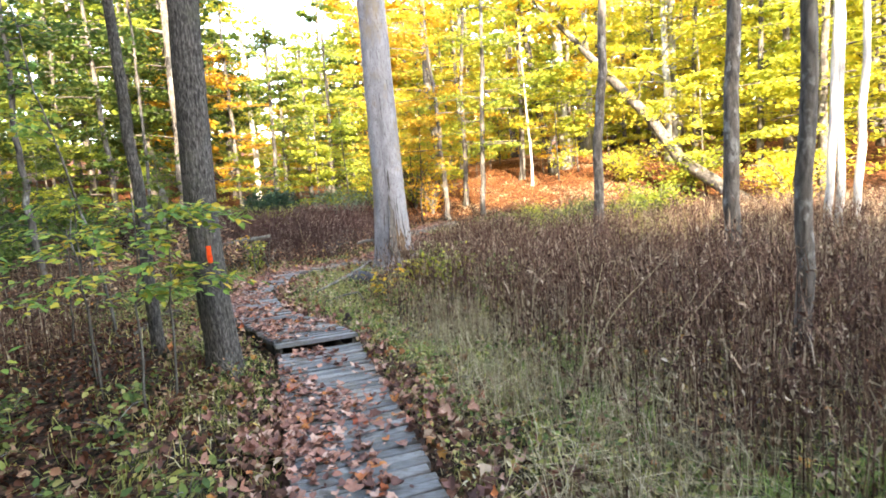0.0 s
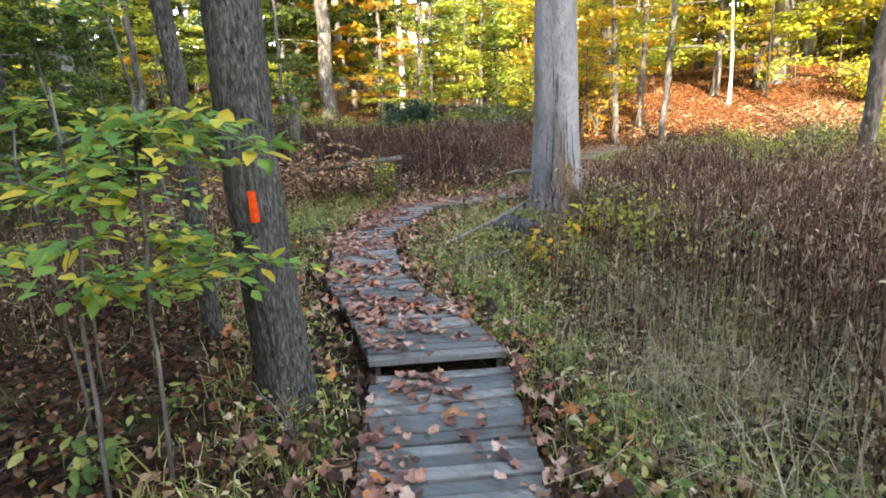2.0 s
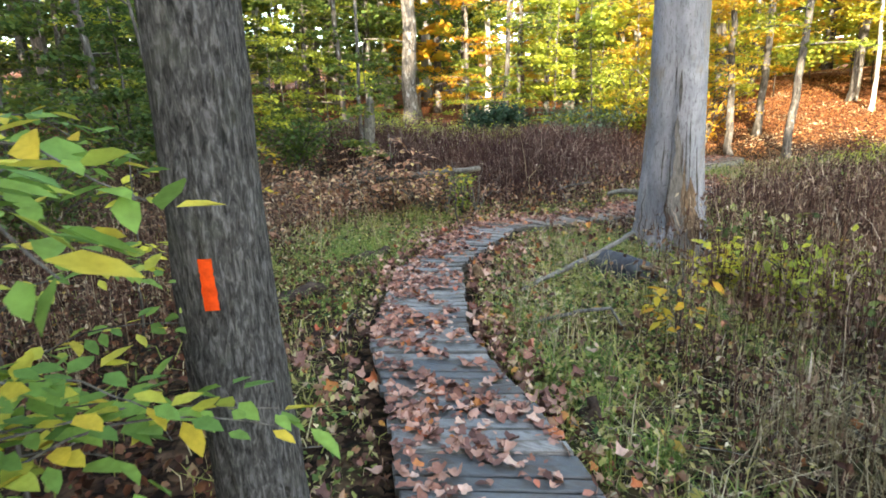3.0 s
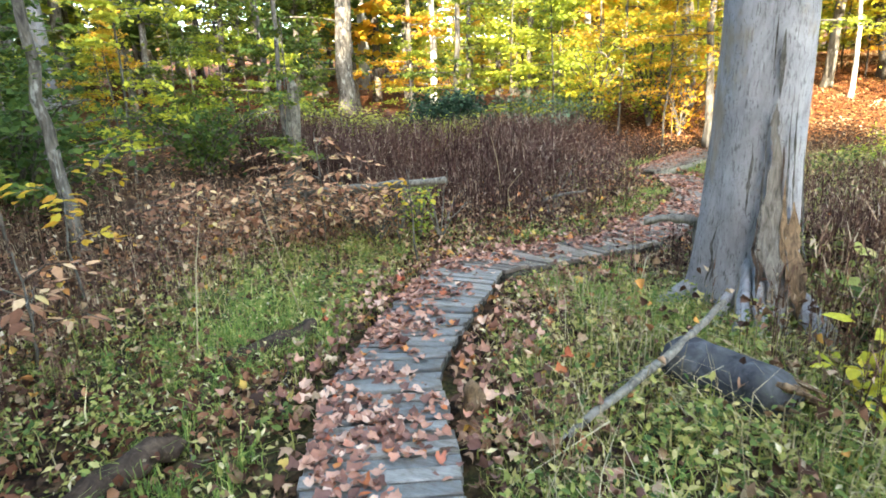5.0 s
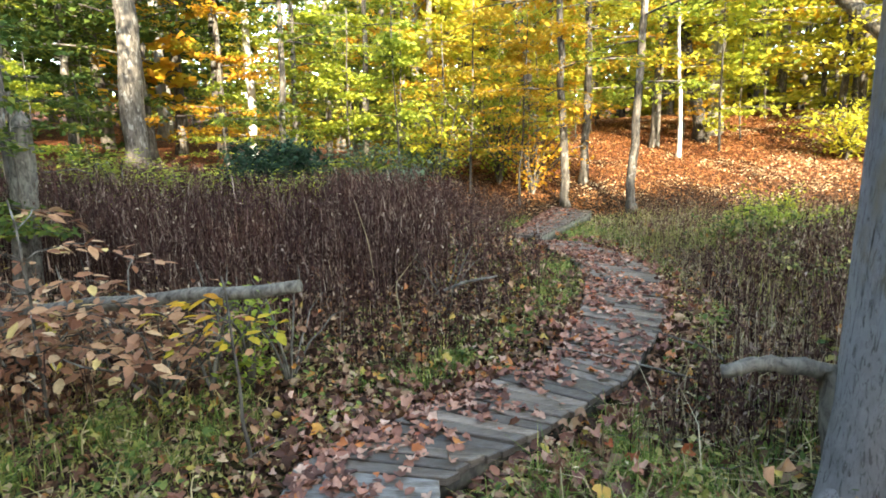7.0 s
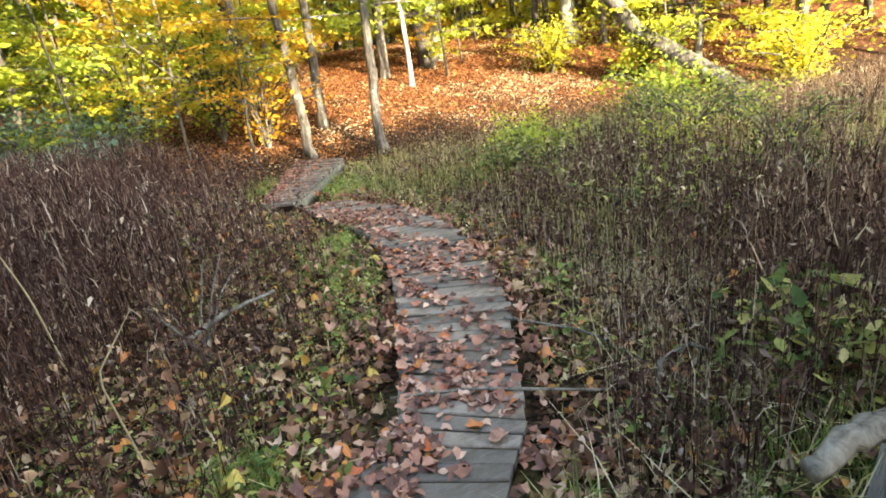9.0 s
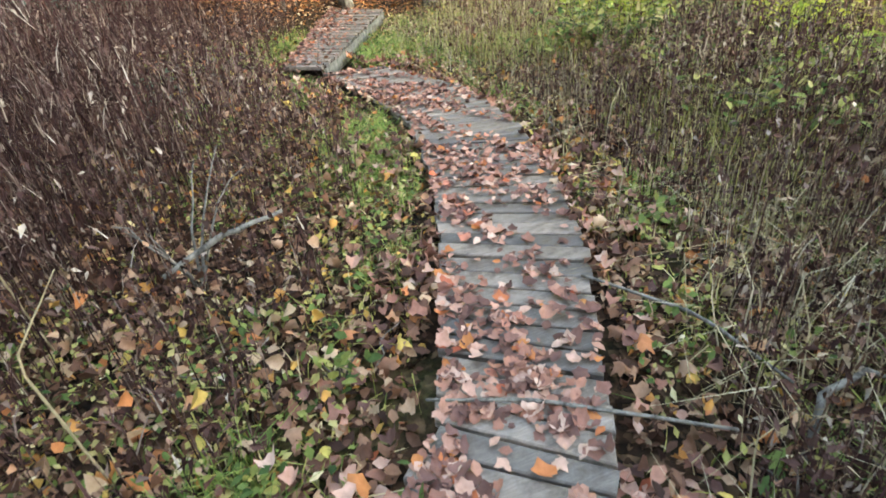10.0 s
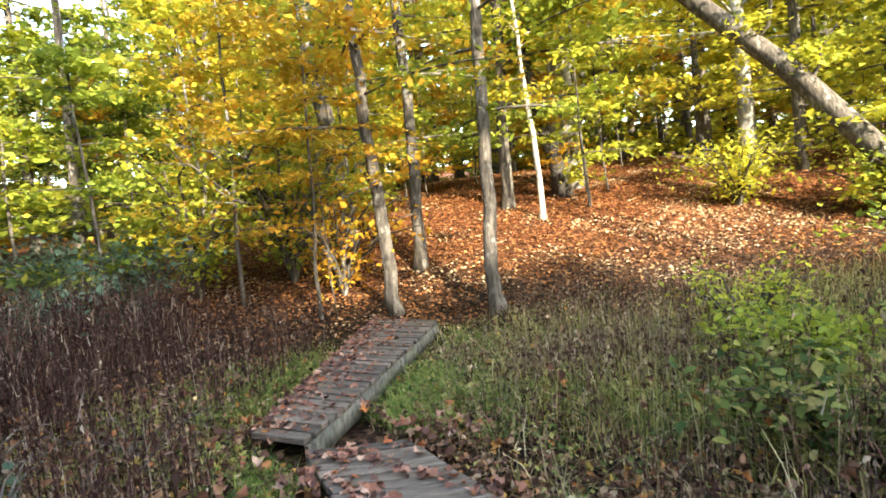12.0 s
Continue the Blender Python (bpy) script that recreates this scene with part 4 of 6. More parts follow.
def shrub(name, label, x, y, height, width, count, size, mat, seed, stems=14, arch=0.35, wood=BARK_FOREST, shape=(OVAL, OVAL_F), bare=0.15, flat=0.5, z=None, group=""):
    """A bush: arching stems from one foot, with leaves along their outer part."""
    r = np.random.default_rng(seed)
    ob = thing(name, label, "shrub", group, ground_at(x, y) if z is None else (x, y, z))
    pos, wood_parts = [], []
    for i in range(stems):
        a, out, h = r.uniform(0, 6.283), width * r.uniform(0.25, 1.0), height * r.uniform(0.55, 1.05)
        t = np.linspace(0, 1, 7)[:, None]
        d = np.array([math.cos(a), math.sin(a), 0])
        pts = d * out * t ** 1.4 + np.array([0, 0, 1.0]) * h * (t - arch * t ** 3) + r.normal(0, 0.02 * height, (7, 3)) * t
        pts[0] = (0, 0, -0.05)
        wood_parts.append(tube(pts, np.linspace(0.012, 0.003, 7) * max(0.6, height), 5, caps=False))
        k = max(1, count // stems)
        s = r.uniform(bare, 1, k)
        p = np.stack([np.interp(s * 6, np.arange(7), pts[:, c]) for c in range(3)], 1)
        pos.append(p + r.normal(0, 1, (k, 3)) * np.array([1, 1, 0.7]) * (0.09 * width + size * 0.6))
    pos = np.vstack(pos)
    pos[:, 2] = np.maximum(pos[:, 2], 0.02)
    n = len(pos)
    tagged(part("stem_clump", mesh_of("stem_clump", *join(wood_parts), wood, True), ob), kind="stuff")
    tagged(part("leaves", mesh_of("leaves", *scatter(*shape, pos, size * r.uniform(0.55, 1.2, n), r.uniform(0, 6.283, n), r.normal(0, flat, n), r.normal(0, flat, n)), mat), ob), kind="stuff")
    return ob


def spray(name, label, foot, tips, size, mat, seed, per=26, wood=BARK_FOREST):
    """A sapling whose flat leafy branches reach out to given tips: leaves sit in two rows along each branch."""
    r = np.random.default_rng(seed)
    ob = thing(name, label, "sapling", "", foot)
    foot = np.array(foot)
    top = np.mean(np.array(tips), 0) * 0.35 + foot * 0.65
    top[2] = max(p[2] for p in tips) + 0.25
    stem = np.linspace(foot - foot, top - foot, 9) + r.normal(0, 0.012, (9, 3))
    stem[0] = (0, 0, -0.08)
    part("stem", mesh_of("stem", *tube(stem, np.linspace(0.013, 0.005, 9), 6), wood, True), ob)
    for tip in tips:
        tip = np.array(tip) - foot
        k = int(np.clip(np.searchsorted(stem[:, 2], tip[2] - 0.1), 2, 8))
        o = stem[k]
        t = np.linspace(0, 1, 9)[:, None]
        line = o + (tip - o) * t + np.array([0, 0, 1.0]) * 0.12 * np.sin(np.pi * t) + r.normal(0, 0.008, (9, 3))
        part("twig", mesh_of("twig", *tube(line, np.linspace(0.005, 0.0018, 9), 5), wood, True), ob)
        s = np.clip(np.linspace(0.12, 1.0, per) + r.normal(0, 0.02, per), 0, 1)
        p = np.stack([np.interp(s * 8, np.arange(9), line[:, c]) for c in range(3)], 1)
        d = math.atan2(tip[1] - o[1], tip[0] - o[0])
        side = np.where(np.arange(per) % 2 == 0, 1.0, -1.0)
        yaw = d - math.pi / 2 + side * r.uniform(0.5, 1.2, per)
        out = np.stack([np.cos(yaw + math.pi / 2), np.sin(yaw + math.pi / 2), 0 * yaw], 1)
        p = p + out * r.uniform(0, 0.10, per)[:, None] + r.normal(0, 0.015, (per, 3))
        tagged(part("leaves", mesh_of("leaves", *scatter(OVAL, OVAL_F, p, size * r.uniform(0.6, 1.15, per), yaw, r.normal(-0.15, 0.3, per), r.normal(0, 0.35, per)), mat), ob), kind="stuff")
    return ob


spray("beech_sapling", "young sapling with green and yellow oval leaves", ground_at(-2.45, 4.25),
      [(-1.52, 4.46, 1.46), (-1.7, 4.3, 1.40), (-1.9, 4.65, 1.42), (-2.1, 4.2, 1.36), (-2.3, 4.8, 1.45), (-1.84, 5.08, 0.86), (-1.95, 4.75, 0.84), (-2.1, 4.45, 0.88), (-2.3, 5.0, 0.8), (-2.7, 4.5, 1.2), (-2.9, 4.8, 1.4), (-2.8, 3.9, 0.95), (-3.1, 4.2, 1.3), (-2.1, 4.05, 1.1), (-2.3, 4.3, 0.9), (-1.75, 4.75, 1.5)], 0.10, SPRAY, 301, 26)
spray("beech_sapling", "leggy sapling with large green and gold oval leaves", ground_at(-2.3, 4.45),
      [(-1.5, 4.43, 1.47), (-1.63, 4.3, 1.47), (-1.75, 4.2, 1.45), (-2.05, 4.5, 1.43), (-1.75, 5.02, 0.87), (-1.95, 4.85, 0.93), (-2.1, 4.68, 0.97), (-2.2, 4.5, 1.05), (-2.3, 4.75, 0.85), (-2.2, 4.3, 1.25)], 0.098, SPRAY, 311, 20)
spray("beech_sapling", "young sapling with green oval leaves in shade", ground_at(-3.5, 5.1),
      [(-2.9, 5.4, 1.5), (-3.0, 4.8, 1.3), (-3.2, 5.7, 0.9), (-4.2, 5.4, 1.6), (-4.0, 4.7, 1.1), (-3.5, 4.4, 0.8), (-2.9, 5.7, 0.7), (-3.3, 5.0, 1.65), (-4.3, 4.9, 1.3), (-3.8, 5.8, 1.4)], 0.10, SPRAY, 302, 26)
spray("beech_sapling", "low sapling with green leaves in litter", ground_at(-3.7, 3.7),
      [(-3.0, 4.0, 0.9), (-3.2, 3.3, 0.7), (-4.3, 3.9, 1.1), (-3.5, 4.3, 1.2), (-4.4, 3.3, 0.8), (-3.1, 3.7, 0.55), (-4.0, 4.3, 0.75)], 0.10, SPRAY, 303, 24)
for k, (px_, py_, hh_) in enumerate([(-1.95, 3.3, 0.30), (-2.3, 3.0, 0.22), (-2.85, 5.05, 0.25), (-4.05, 8.75, 0.22), (-3.0, 13.75, 0.3), (-2.95, 13.0, 0.28), (-1.75, 12.55, 0.25), (-3.0, 2.3, 0.3), (-3.3, 14.3, 0.25), (-1.0, 14.2, 0.3)]):
    shrub("low_plant", "small bright green leafy seedling in litter", px_, py_, hh_, 0.16, 42, 0.075, HERB, 700 + k, stems=6, group="seedlings")
spray("maple_sapling", "slim sapling with orange and yellow leaves", ground_at(-0.98, 8.05),
      [(-1.15, 7.85, 0.34), (-0.9, 7.8, 0.28), (-1.2, 8.15, 0.22), (-0.8, 8.2, 0.36), (-1.1, 8.0, 0.15)], 0.105, ORANGE, 304, 9)
spray("maple_sapling", "low sapling with dry russet leaves in brush", ground_at(-6.0, 8.6),
      [(-5.4, 8.3, 0.45), (-5.7, 8.9, 0.6), (-6.4, 8.4, 0.55), (-6.5, 9.0, 0.4), (-5.3, 8.8, 0.3), (-6.1, 8.1, 0.35)], 0.12, RUSSET, 324, 16)
spray("maple_sapling", "slim sapling with golden leaves in brush", ground_at(-6.5, 9.3),
      [(-6.0, 9.0, 0.95), (-6.3, 9.7, 1.15), (-6.9, 9.2, 1.05), (-7.0, 9.7, 0.8), (-6.1, 9.4, 0.7)], 0.11, ORANGE, 325, 14)
spray("maple_sapling", "slim sapling with yellow leaves beside fallen trunk", ground_at(-4.6, 11.9),
      [(-4.45, 12.0, 0.62), (-4.75, 11.95, 0.75), (-5.1, 12.0, 0.7), (-4.9, 11.8, 0.6)], 0.10, ORANGE, 305, 9)
spray("maple_sapling", "slim sapling with orange and yellow leaves in brush", ground_at(-4.9, 6.6),
      [(-4.3, 6.9, 1.0), (-4.7, 7.2, 1.2), (-5.4, 6.9, 1.1), (-4.4, 6.5, 0.7), (-5.0, 7.1, 0.5)], 0.14, YELLOW, 306, 10)
for i, (x, y, h, w, c, s, m, lab) in enumerate([
        (1.0, 17.5, 1.0, 0.8, 1700, 0.095, HERB, "leafy green shrub turning yellow"),
        (1.9, 18.5, 1.1, 0.9, 2000, 0.095, LIME, "leafy yellow-green shrub in dead weeds"),
        (2.6, 17.4, 1.0, 0.9, 1900, 0.07, HERB, "green shrub in the brown meadow"),
        (-0.7, 12.35, 0.75, 0.55, 320, 0.12, HERB, "low green shrub at the grey tree"),
        (-0.45, 10.9, 0.95, 0.6, 420, 0.13, HERB, "leafy green shrub behind the grey tree"),
        (-0.75, 9.9, 0.7, 0.45, 160, 0.15, YELLOW, "small shrub with golden leaves"),
        (-0.1, 9.6, 0.9, 0.8, 420, 0.11, LIME, "loose shrub with yellowing leaves"),
        (0.6, 8.6, 0.85, 0.8, 380, 0.11, HERB, "loose green shrub in the meadow"),
        (-4.95, 12.8, 1.3, 0.45, 480, 0.06, LIME, "small shrub with pale yellow-green leaves"),
        (-6.4, 12.6, 1.0, 1.3, 650, 0.115, RUSSET, "tangle of russet leaves over fallen wood"),
        (-7.8, 12.4, 1.1, 1.4, 700, 0.115, RUSSET, "tangle of russet leaves on dead boughs"),
        (-7.2, 11.6, 0.8, 1.1, 380, 0.11, RUSSET, "low russet brush with dry leaves"),
        (-4.9, 24.6, 2.4, 1.4, 1300, 0.13, TEAL, "pale blue-green shrub at the wood edge"),
        (-5.8, 22.6, 2.0, 1.3, 1100, 0.13, TEAL, "pale blue-green shrub in brown weeds"),
        (-4.1, 18.7, 0.85, 0.4, 170, 0.10, TEAL, "small pale blue-green sapling"),
        (-4.2, 26.2, 4.2, 2.4, 2600, 0.13, LIME, "spreading young tree with yellow-green sprays"),
        (-2.4, 26.0, 4.6, 2.2, 2400, 0.13, LIME, "spreading young tree with gold and green sprays"),
        (-1.5, 24.9, 3.0, 2.0, 900, 0.13, ORANGE, "low orange sprays at the foot of the bank"),
        (-6.4, 25.6, 2.6, 1.8, 1800, 0.12, TEAL, "blue-green understorey shrub at the wood edge"),
        (7.6, 25.6, 2.4, 2.0, 1600, 0.13, YELLOW, "yellow understorey bush on the bank"),
        (9.8, 24.0, 2.6, 2.2, 1800, 0.13, LIME, "yellow-green bush at the foot of the bank"),
        (12.0, 20.5, 3.4, 2.4, 3200, 0.13, YELLOW, "bright yellow bush beyond the meadow"),
        (7.2, 20.8, 2.2, 1.8, 1500, 0.13, LIME, "bright yellow-green bush at the meadow edge"),
        (-10.5, 20.0, 1.2, 2.6, 2400, 0.12, LIME, "low spreading yellow-green saplings"),
        (-12.0, 16.5, 2.6, 2.4, 2200, 0.13, GREEN, "green understorey bush in shaded woods"),
        (-14.5, 13.0, 3.2, 2.6, 2400, 0.14, GREEN, "green understorey bush on the slope"),
        (-9.5, 8.2, 2.4, 1.8, 1500, 0.13, GREEN, "green understorey sapling clump"),
        (-7.4, 4.6, 2.6, 1.8, 1500, 0.13, GREEN, "green understorey sapling clump in shade"),
        (-6.2, 2.2, 2.2, 1.6, 1300, 0.13, GREEN, "leafy green sapling clump"),
        (-10.8, 11.6, 2.8, 2.2, 2000, 0.13, GREEN, "green understorey bush on leafy slope")]):
    shrub("bush" if h > 0.9 else "low_shrub", lab, x, y, h, w, c, s, m, 400 + i, stems=10 + int(6 * w), arch=0.4, shape=(DIAMOND, DIAMOND_F) if y > 19 or x < -9 else (OVAL, OVAL_F))

for k, (a, b, c) in enumerate([((1.0, 4.15, -0.1), (1.5, 4.4, 0.55), (2.0, 4.55, 0.95)), ((1.1, 4.1, -0.1), (1.35, 4.6, 0.5), (1.55, 5.0, 0.85)), ((1.6, 3.7, -0.1), (1.85, 4.0, 0.45), (2.2, 4.1, 0.8)),
                                  ((1.3, 4.9, -0.1), (1.35, 4.95, 0.6), (1.3, 5.0, 1.15)), ((0.9, 5.6, -0.1), (1.0, 5.9, 0.5), (1.3, 6.2, 0.7)), ((-4.3, 14.6, -0.1), (-4.4, 14.7, 0.7), (-4.6, 15.0, 1.15)),
                                  ((-3.9, 13.6, -0.1), (-4.0, 13.7, 0.5), (-3.8, 13.8, 0.75)), ((-5.2, 9.2, -0.1), (-5.4, 9.5, 0.5), (-5.7, 9.9, 0.8)), ((-5.0, 10.2, -0.1), (-5.3, 10.3, 0.6), (-5.6, 10.5, 1.0))]):
    rod("dry_stalk", "bent pale dry stalk above dead weeds", "stalk", [a, b, c], [0.006, 0.005, 0.002], STRAW, 5, 0, 60 + k, "dry stalks")

shrub("bush", "dense dark evergreen bush at the wood edge", -7.3, 20.1, 3.3, 1.25, 8500, 0.10, EVERGREEN, 440, stems=34, arch=0.42, shape=(DIAMOND, DIAMOND_F), bare=0.42, flat=0.6)
for k, (x, y, h, w) in enumerate([(-8.3, 18.8, 2.5, 1.9), (-10.2, 19.6, 2.7, 2.0), (-6.7, 18.9, 2.3, 1.2)]):
    shrub("spreading_sapling", "low sapling with flat yellow-green sprays over weeds", x, y, h, w, 2200, 0.085, LIME, 450 + k, stems=20, arch=0.42, shape=(DIAMOND, DIAMOND_F), bare=0.5, flat=0.22, group="spreading saplings")
spray("maple_sapling", "slender sapling with wide flat orange sprays", ground_at(-1.7, 24.1),
      [(-3.7, 23.3, 1.9), (-3.0, 23.0, 2.25), (-2.3, 22.9, 2.4), (-0.7, 22.9, 2.6), (0.3, 23.2, 2.75), (-3.3, 23.7, 2.6), (-2.7, 23.2, 1.7), (-0.1, 23.5, 3.0), (-1.4, 23.0, 2.9)], 0.12, ORANGE, 322, 70)
spray("beech_sapling", "young sapling with flat green and gold sprays", ground_at(-3.2, 4.75),
      [(-2.4, 4.6, 1.3), (-2.6, 5.2, 1.15), (-3.9, 5.2, 1.2), (-3.7, 4.2, 1.0), (-2.8, 4.2, 0.95), (-4.3, 4.8, 1.35), (-2.5, 4.9, 0.75), (-4.1, 4.4, 0.8)], 0.085, SPRAY, 323, 34)

for k, (x, y, h) in enumerate([(-5.4, 12.45, 1.15), (-6.3, 12.4, 1.25), (-7.1, 12.7, 1.2)]):
    shrub("brush", "tangle of russet leaves around the fallen trunk", x, y, h, 0.8, 190, 0.11, RUSSET, 760 + k, stems=13, arch=0.2, bare=0.45, flat=0.3, group="russet brush")
spray("maple_sapling", "low sapling with large dry russet leaves over a log", ground_at(-6.0, 12.2),
      [(-5.0, 11.8, 0.62), (-5.3, 12.3, 0.95), (-5.5, 11.6, 0.7), (-6.6, 11.7, 0.8), (-7.0, 12.1, 1.05), (-6.3, 12.9, 1.15), (-5.2, 12.0, 0.8), (-6.9, 11.5, 0.6), (-4.75, 12.1, 0.66), (-5.8, 11.5, 0.5), (-6.2, 11.9, 0.95), (-4.9, 11.6, 0.5), (-7.2, 12.4, 0.9)], 0.105, RUSSET, 321, 30)
for k, (x, y, h) in enumerate([(-5.2, 12.7, 1.25), (-6.0, 12.9, 1.35), (-4.7, 12.9, 1.1), (-3.6, 14.9, 1.0), (-7.0, 12.6, 1.2)]):
    shrub("bare_twig", "bare forked grey twigs standing above dead weeds", x, y, h, 0.55, 10, 0.05, RUSSET, 830 + k, stems=6, arch=0.15, wood=DEADWOOD, group="bare twigs")
for k, (x, y, h) in enumerate([(0.9, 16.2, 0.65), (1.7, 15.3, 0.7), (2.2, 18.9, 0.75), (3.3, 18.7, 0.9), (2.6, 16.3, 1.1), (0.7, 14.6, 0.7), (2.0, 14.3, 1.0), (2.5, 19.8, 1.3), (3.7, 16.9, 1.4), (4.3, 18.3, 1.4), (5.2, 17.2, 1.4), (3.2, 15.2, 1.2), (5.6, 19.6, 1.1)]):
    shrub("low_shrub", "low leafy green scrub among dead weeds", x, y, 1.25 * h, 0.9, 760, 0.08, (HERB, LIME, HERB)[k % 3], 860 + k, stems=14, shape=(DIAMOND * np.array([0.8, 1.1, 1]), DIAMOND_F) if k > 5 else (OVAL, OVAL_F), group="meadow scrub")
for k, (x, y) in enumerate([(-2.6, 2.6), (-3.0, 3.2), (-3.4, 2.8), (-2.45, 3.8), (-3.8, 4.4), (-2.2, 1.9), (-3.9, 2.2), (-1.7, 2.4), (-4.4, 3.4), (-1.5, 1.2), (-2.8, 1.5), (-3.3, 3.7), (-4.2, 2.8), (-1.35, 2.9), (-2.75, 4.4)]):
    shrub("low_plant", "leafy green woodland seedling in brown litter", x, y, 0.34, 0.3, 75, 0.085, HERB, 790 + k, stems=7, group="woodland seedlings")
for k, (bx_, by_, bh_) in enumerate([(-3.75, 18.3, 1.1), (-4.4, 19.2, 1.2), (-3.4, 19.6, 0.9)]):
    shrub("bramble", "bare pale criss-cross bramble stems in dead weeds", bx_, by_, bh_, 0.95, 24, 0.05, RUSSET, 800 + k, stems=12, arch=0.55, wood=DEADWOOD, group="brambles")
shrub("bare_twig", "bare forked grey twig at the marked tree's foot", -1.98, 4.98, 0.5, 0.3, 6, 0.03, RUSSET, 810, stems=7, arch=0.3, wood=DEADWOOD)

# ---- meadow, weeds, grass and fallen leaves ----


def field(n, x0, x1, y0, y1, seed):
    r = np.random.default_rng(seed)
    x, y = r.uniform(x0, x1, n), r.uniform(y0, y1, n)
    return x, y, off_path(x, y), lumpy(x, y), r


def weeds(name, x, y, h, r, label, mat=None, seeds=6):
    """Dead stalks, each with a few dry side twigs and crumpled leaves."""
    n = len(x)
    base = np.stack([x, y, land(x, y) - 0.02], 1)
    yaw, lean = r.uniform(0, 6.283, n), r.normal(0.05, 0.10, n)
    pieces = [ribbons(base, lean, h, r.uniform(0.002, 0.0042, n), yaw, r.normal(0, 0.08, n))]
    pieces.append(ribbons(base, -lean, h * 0.98, r.uniform(0.002, 0.004, n), yaw + 1.57, r.normal(0, 0.05, n)))
    d = np.stack([np.cos(yaw), np.sin(yaw), np.zeros(n)], 1)
    for k in range(seeds):
        s = r.uniform(0.3, 1.0, n)
        p = base + d * (lean * h * s)[:, None] + np.array([0, 0, 1.0]) * (h * s)[:, None]
        pieces.append(ribbons(p, r.uniform(0.2, 0.9, n), h * r.uniform(0.08, 0.22, n), r.uniform(0.0018, 0.0055, n), r.uniform(0, 6.283, n), r.uniform(-0.4, 0.5, n)))
        q = p + r.normal(0, 0.035, (n, 3))
        pieces.append(scatter(OVAL[[0, 1, 3, 5]] * np.array([0.8, 1, 2.5]), np.array([[0, 1, 2], [0, 2, 3]]), q, r.uniform(0.022, 0.068, n), r.uniform(0, 6.283, n), r.normal(-0.6, 0.8, n), r.normal(0, 0.9, n)))
    return stuff(name, *join(pieces), mat or WEED, label, "weeds")


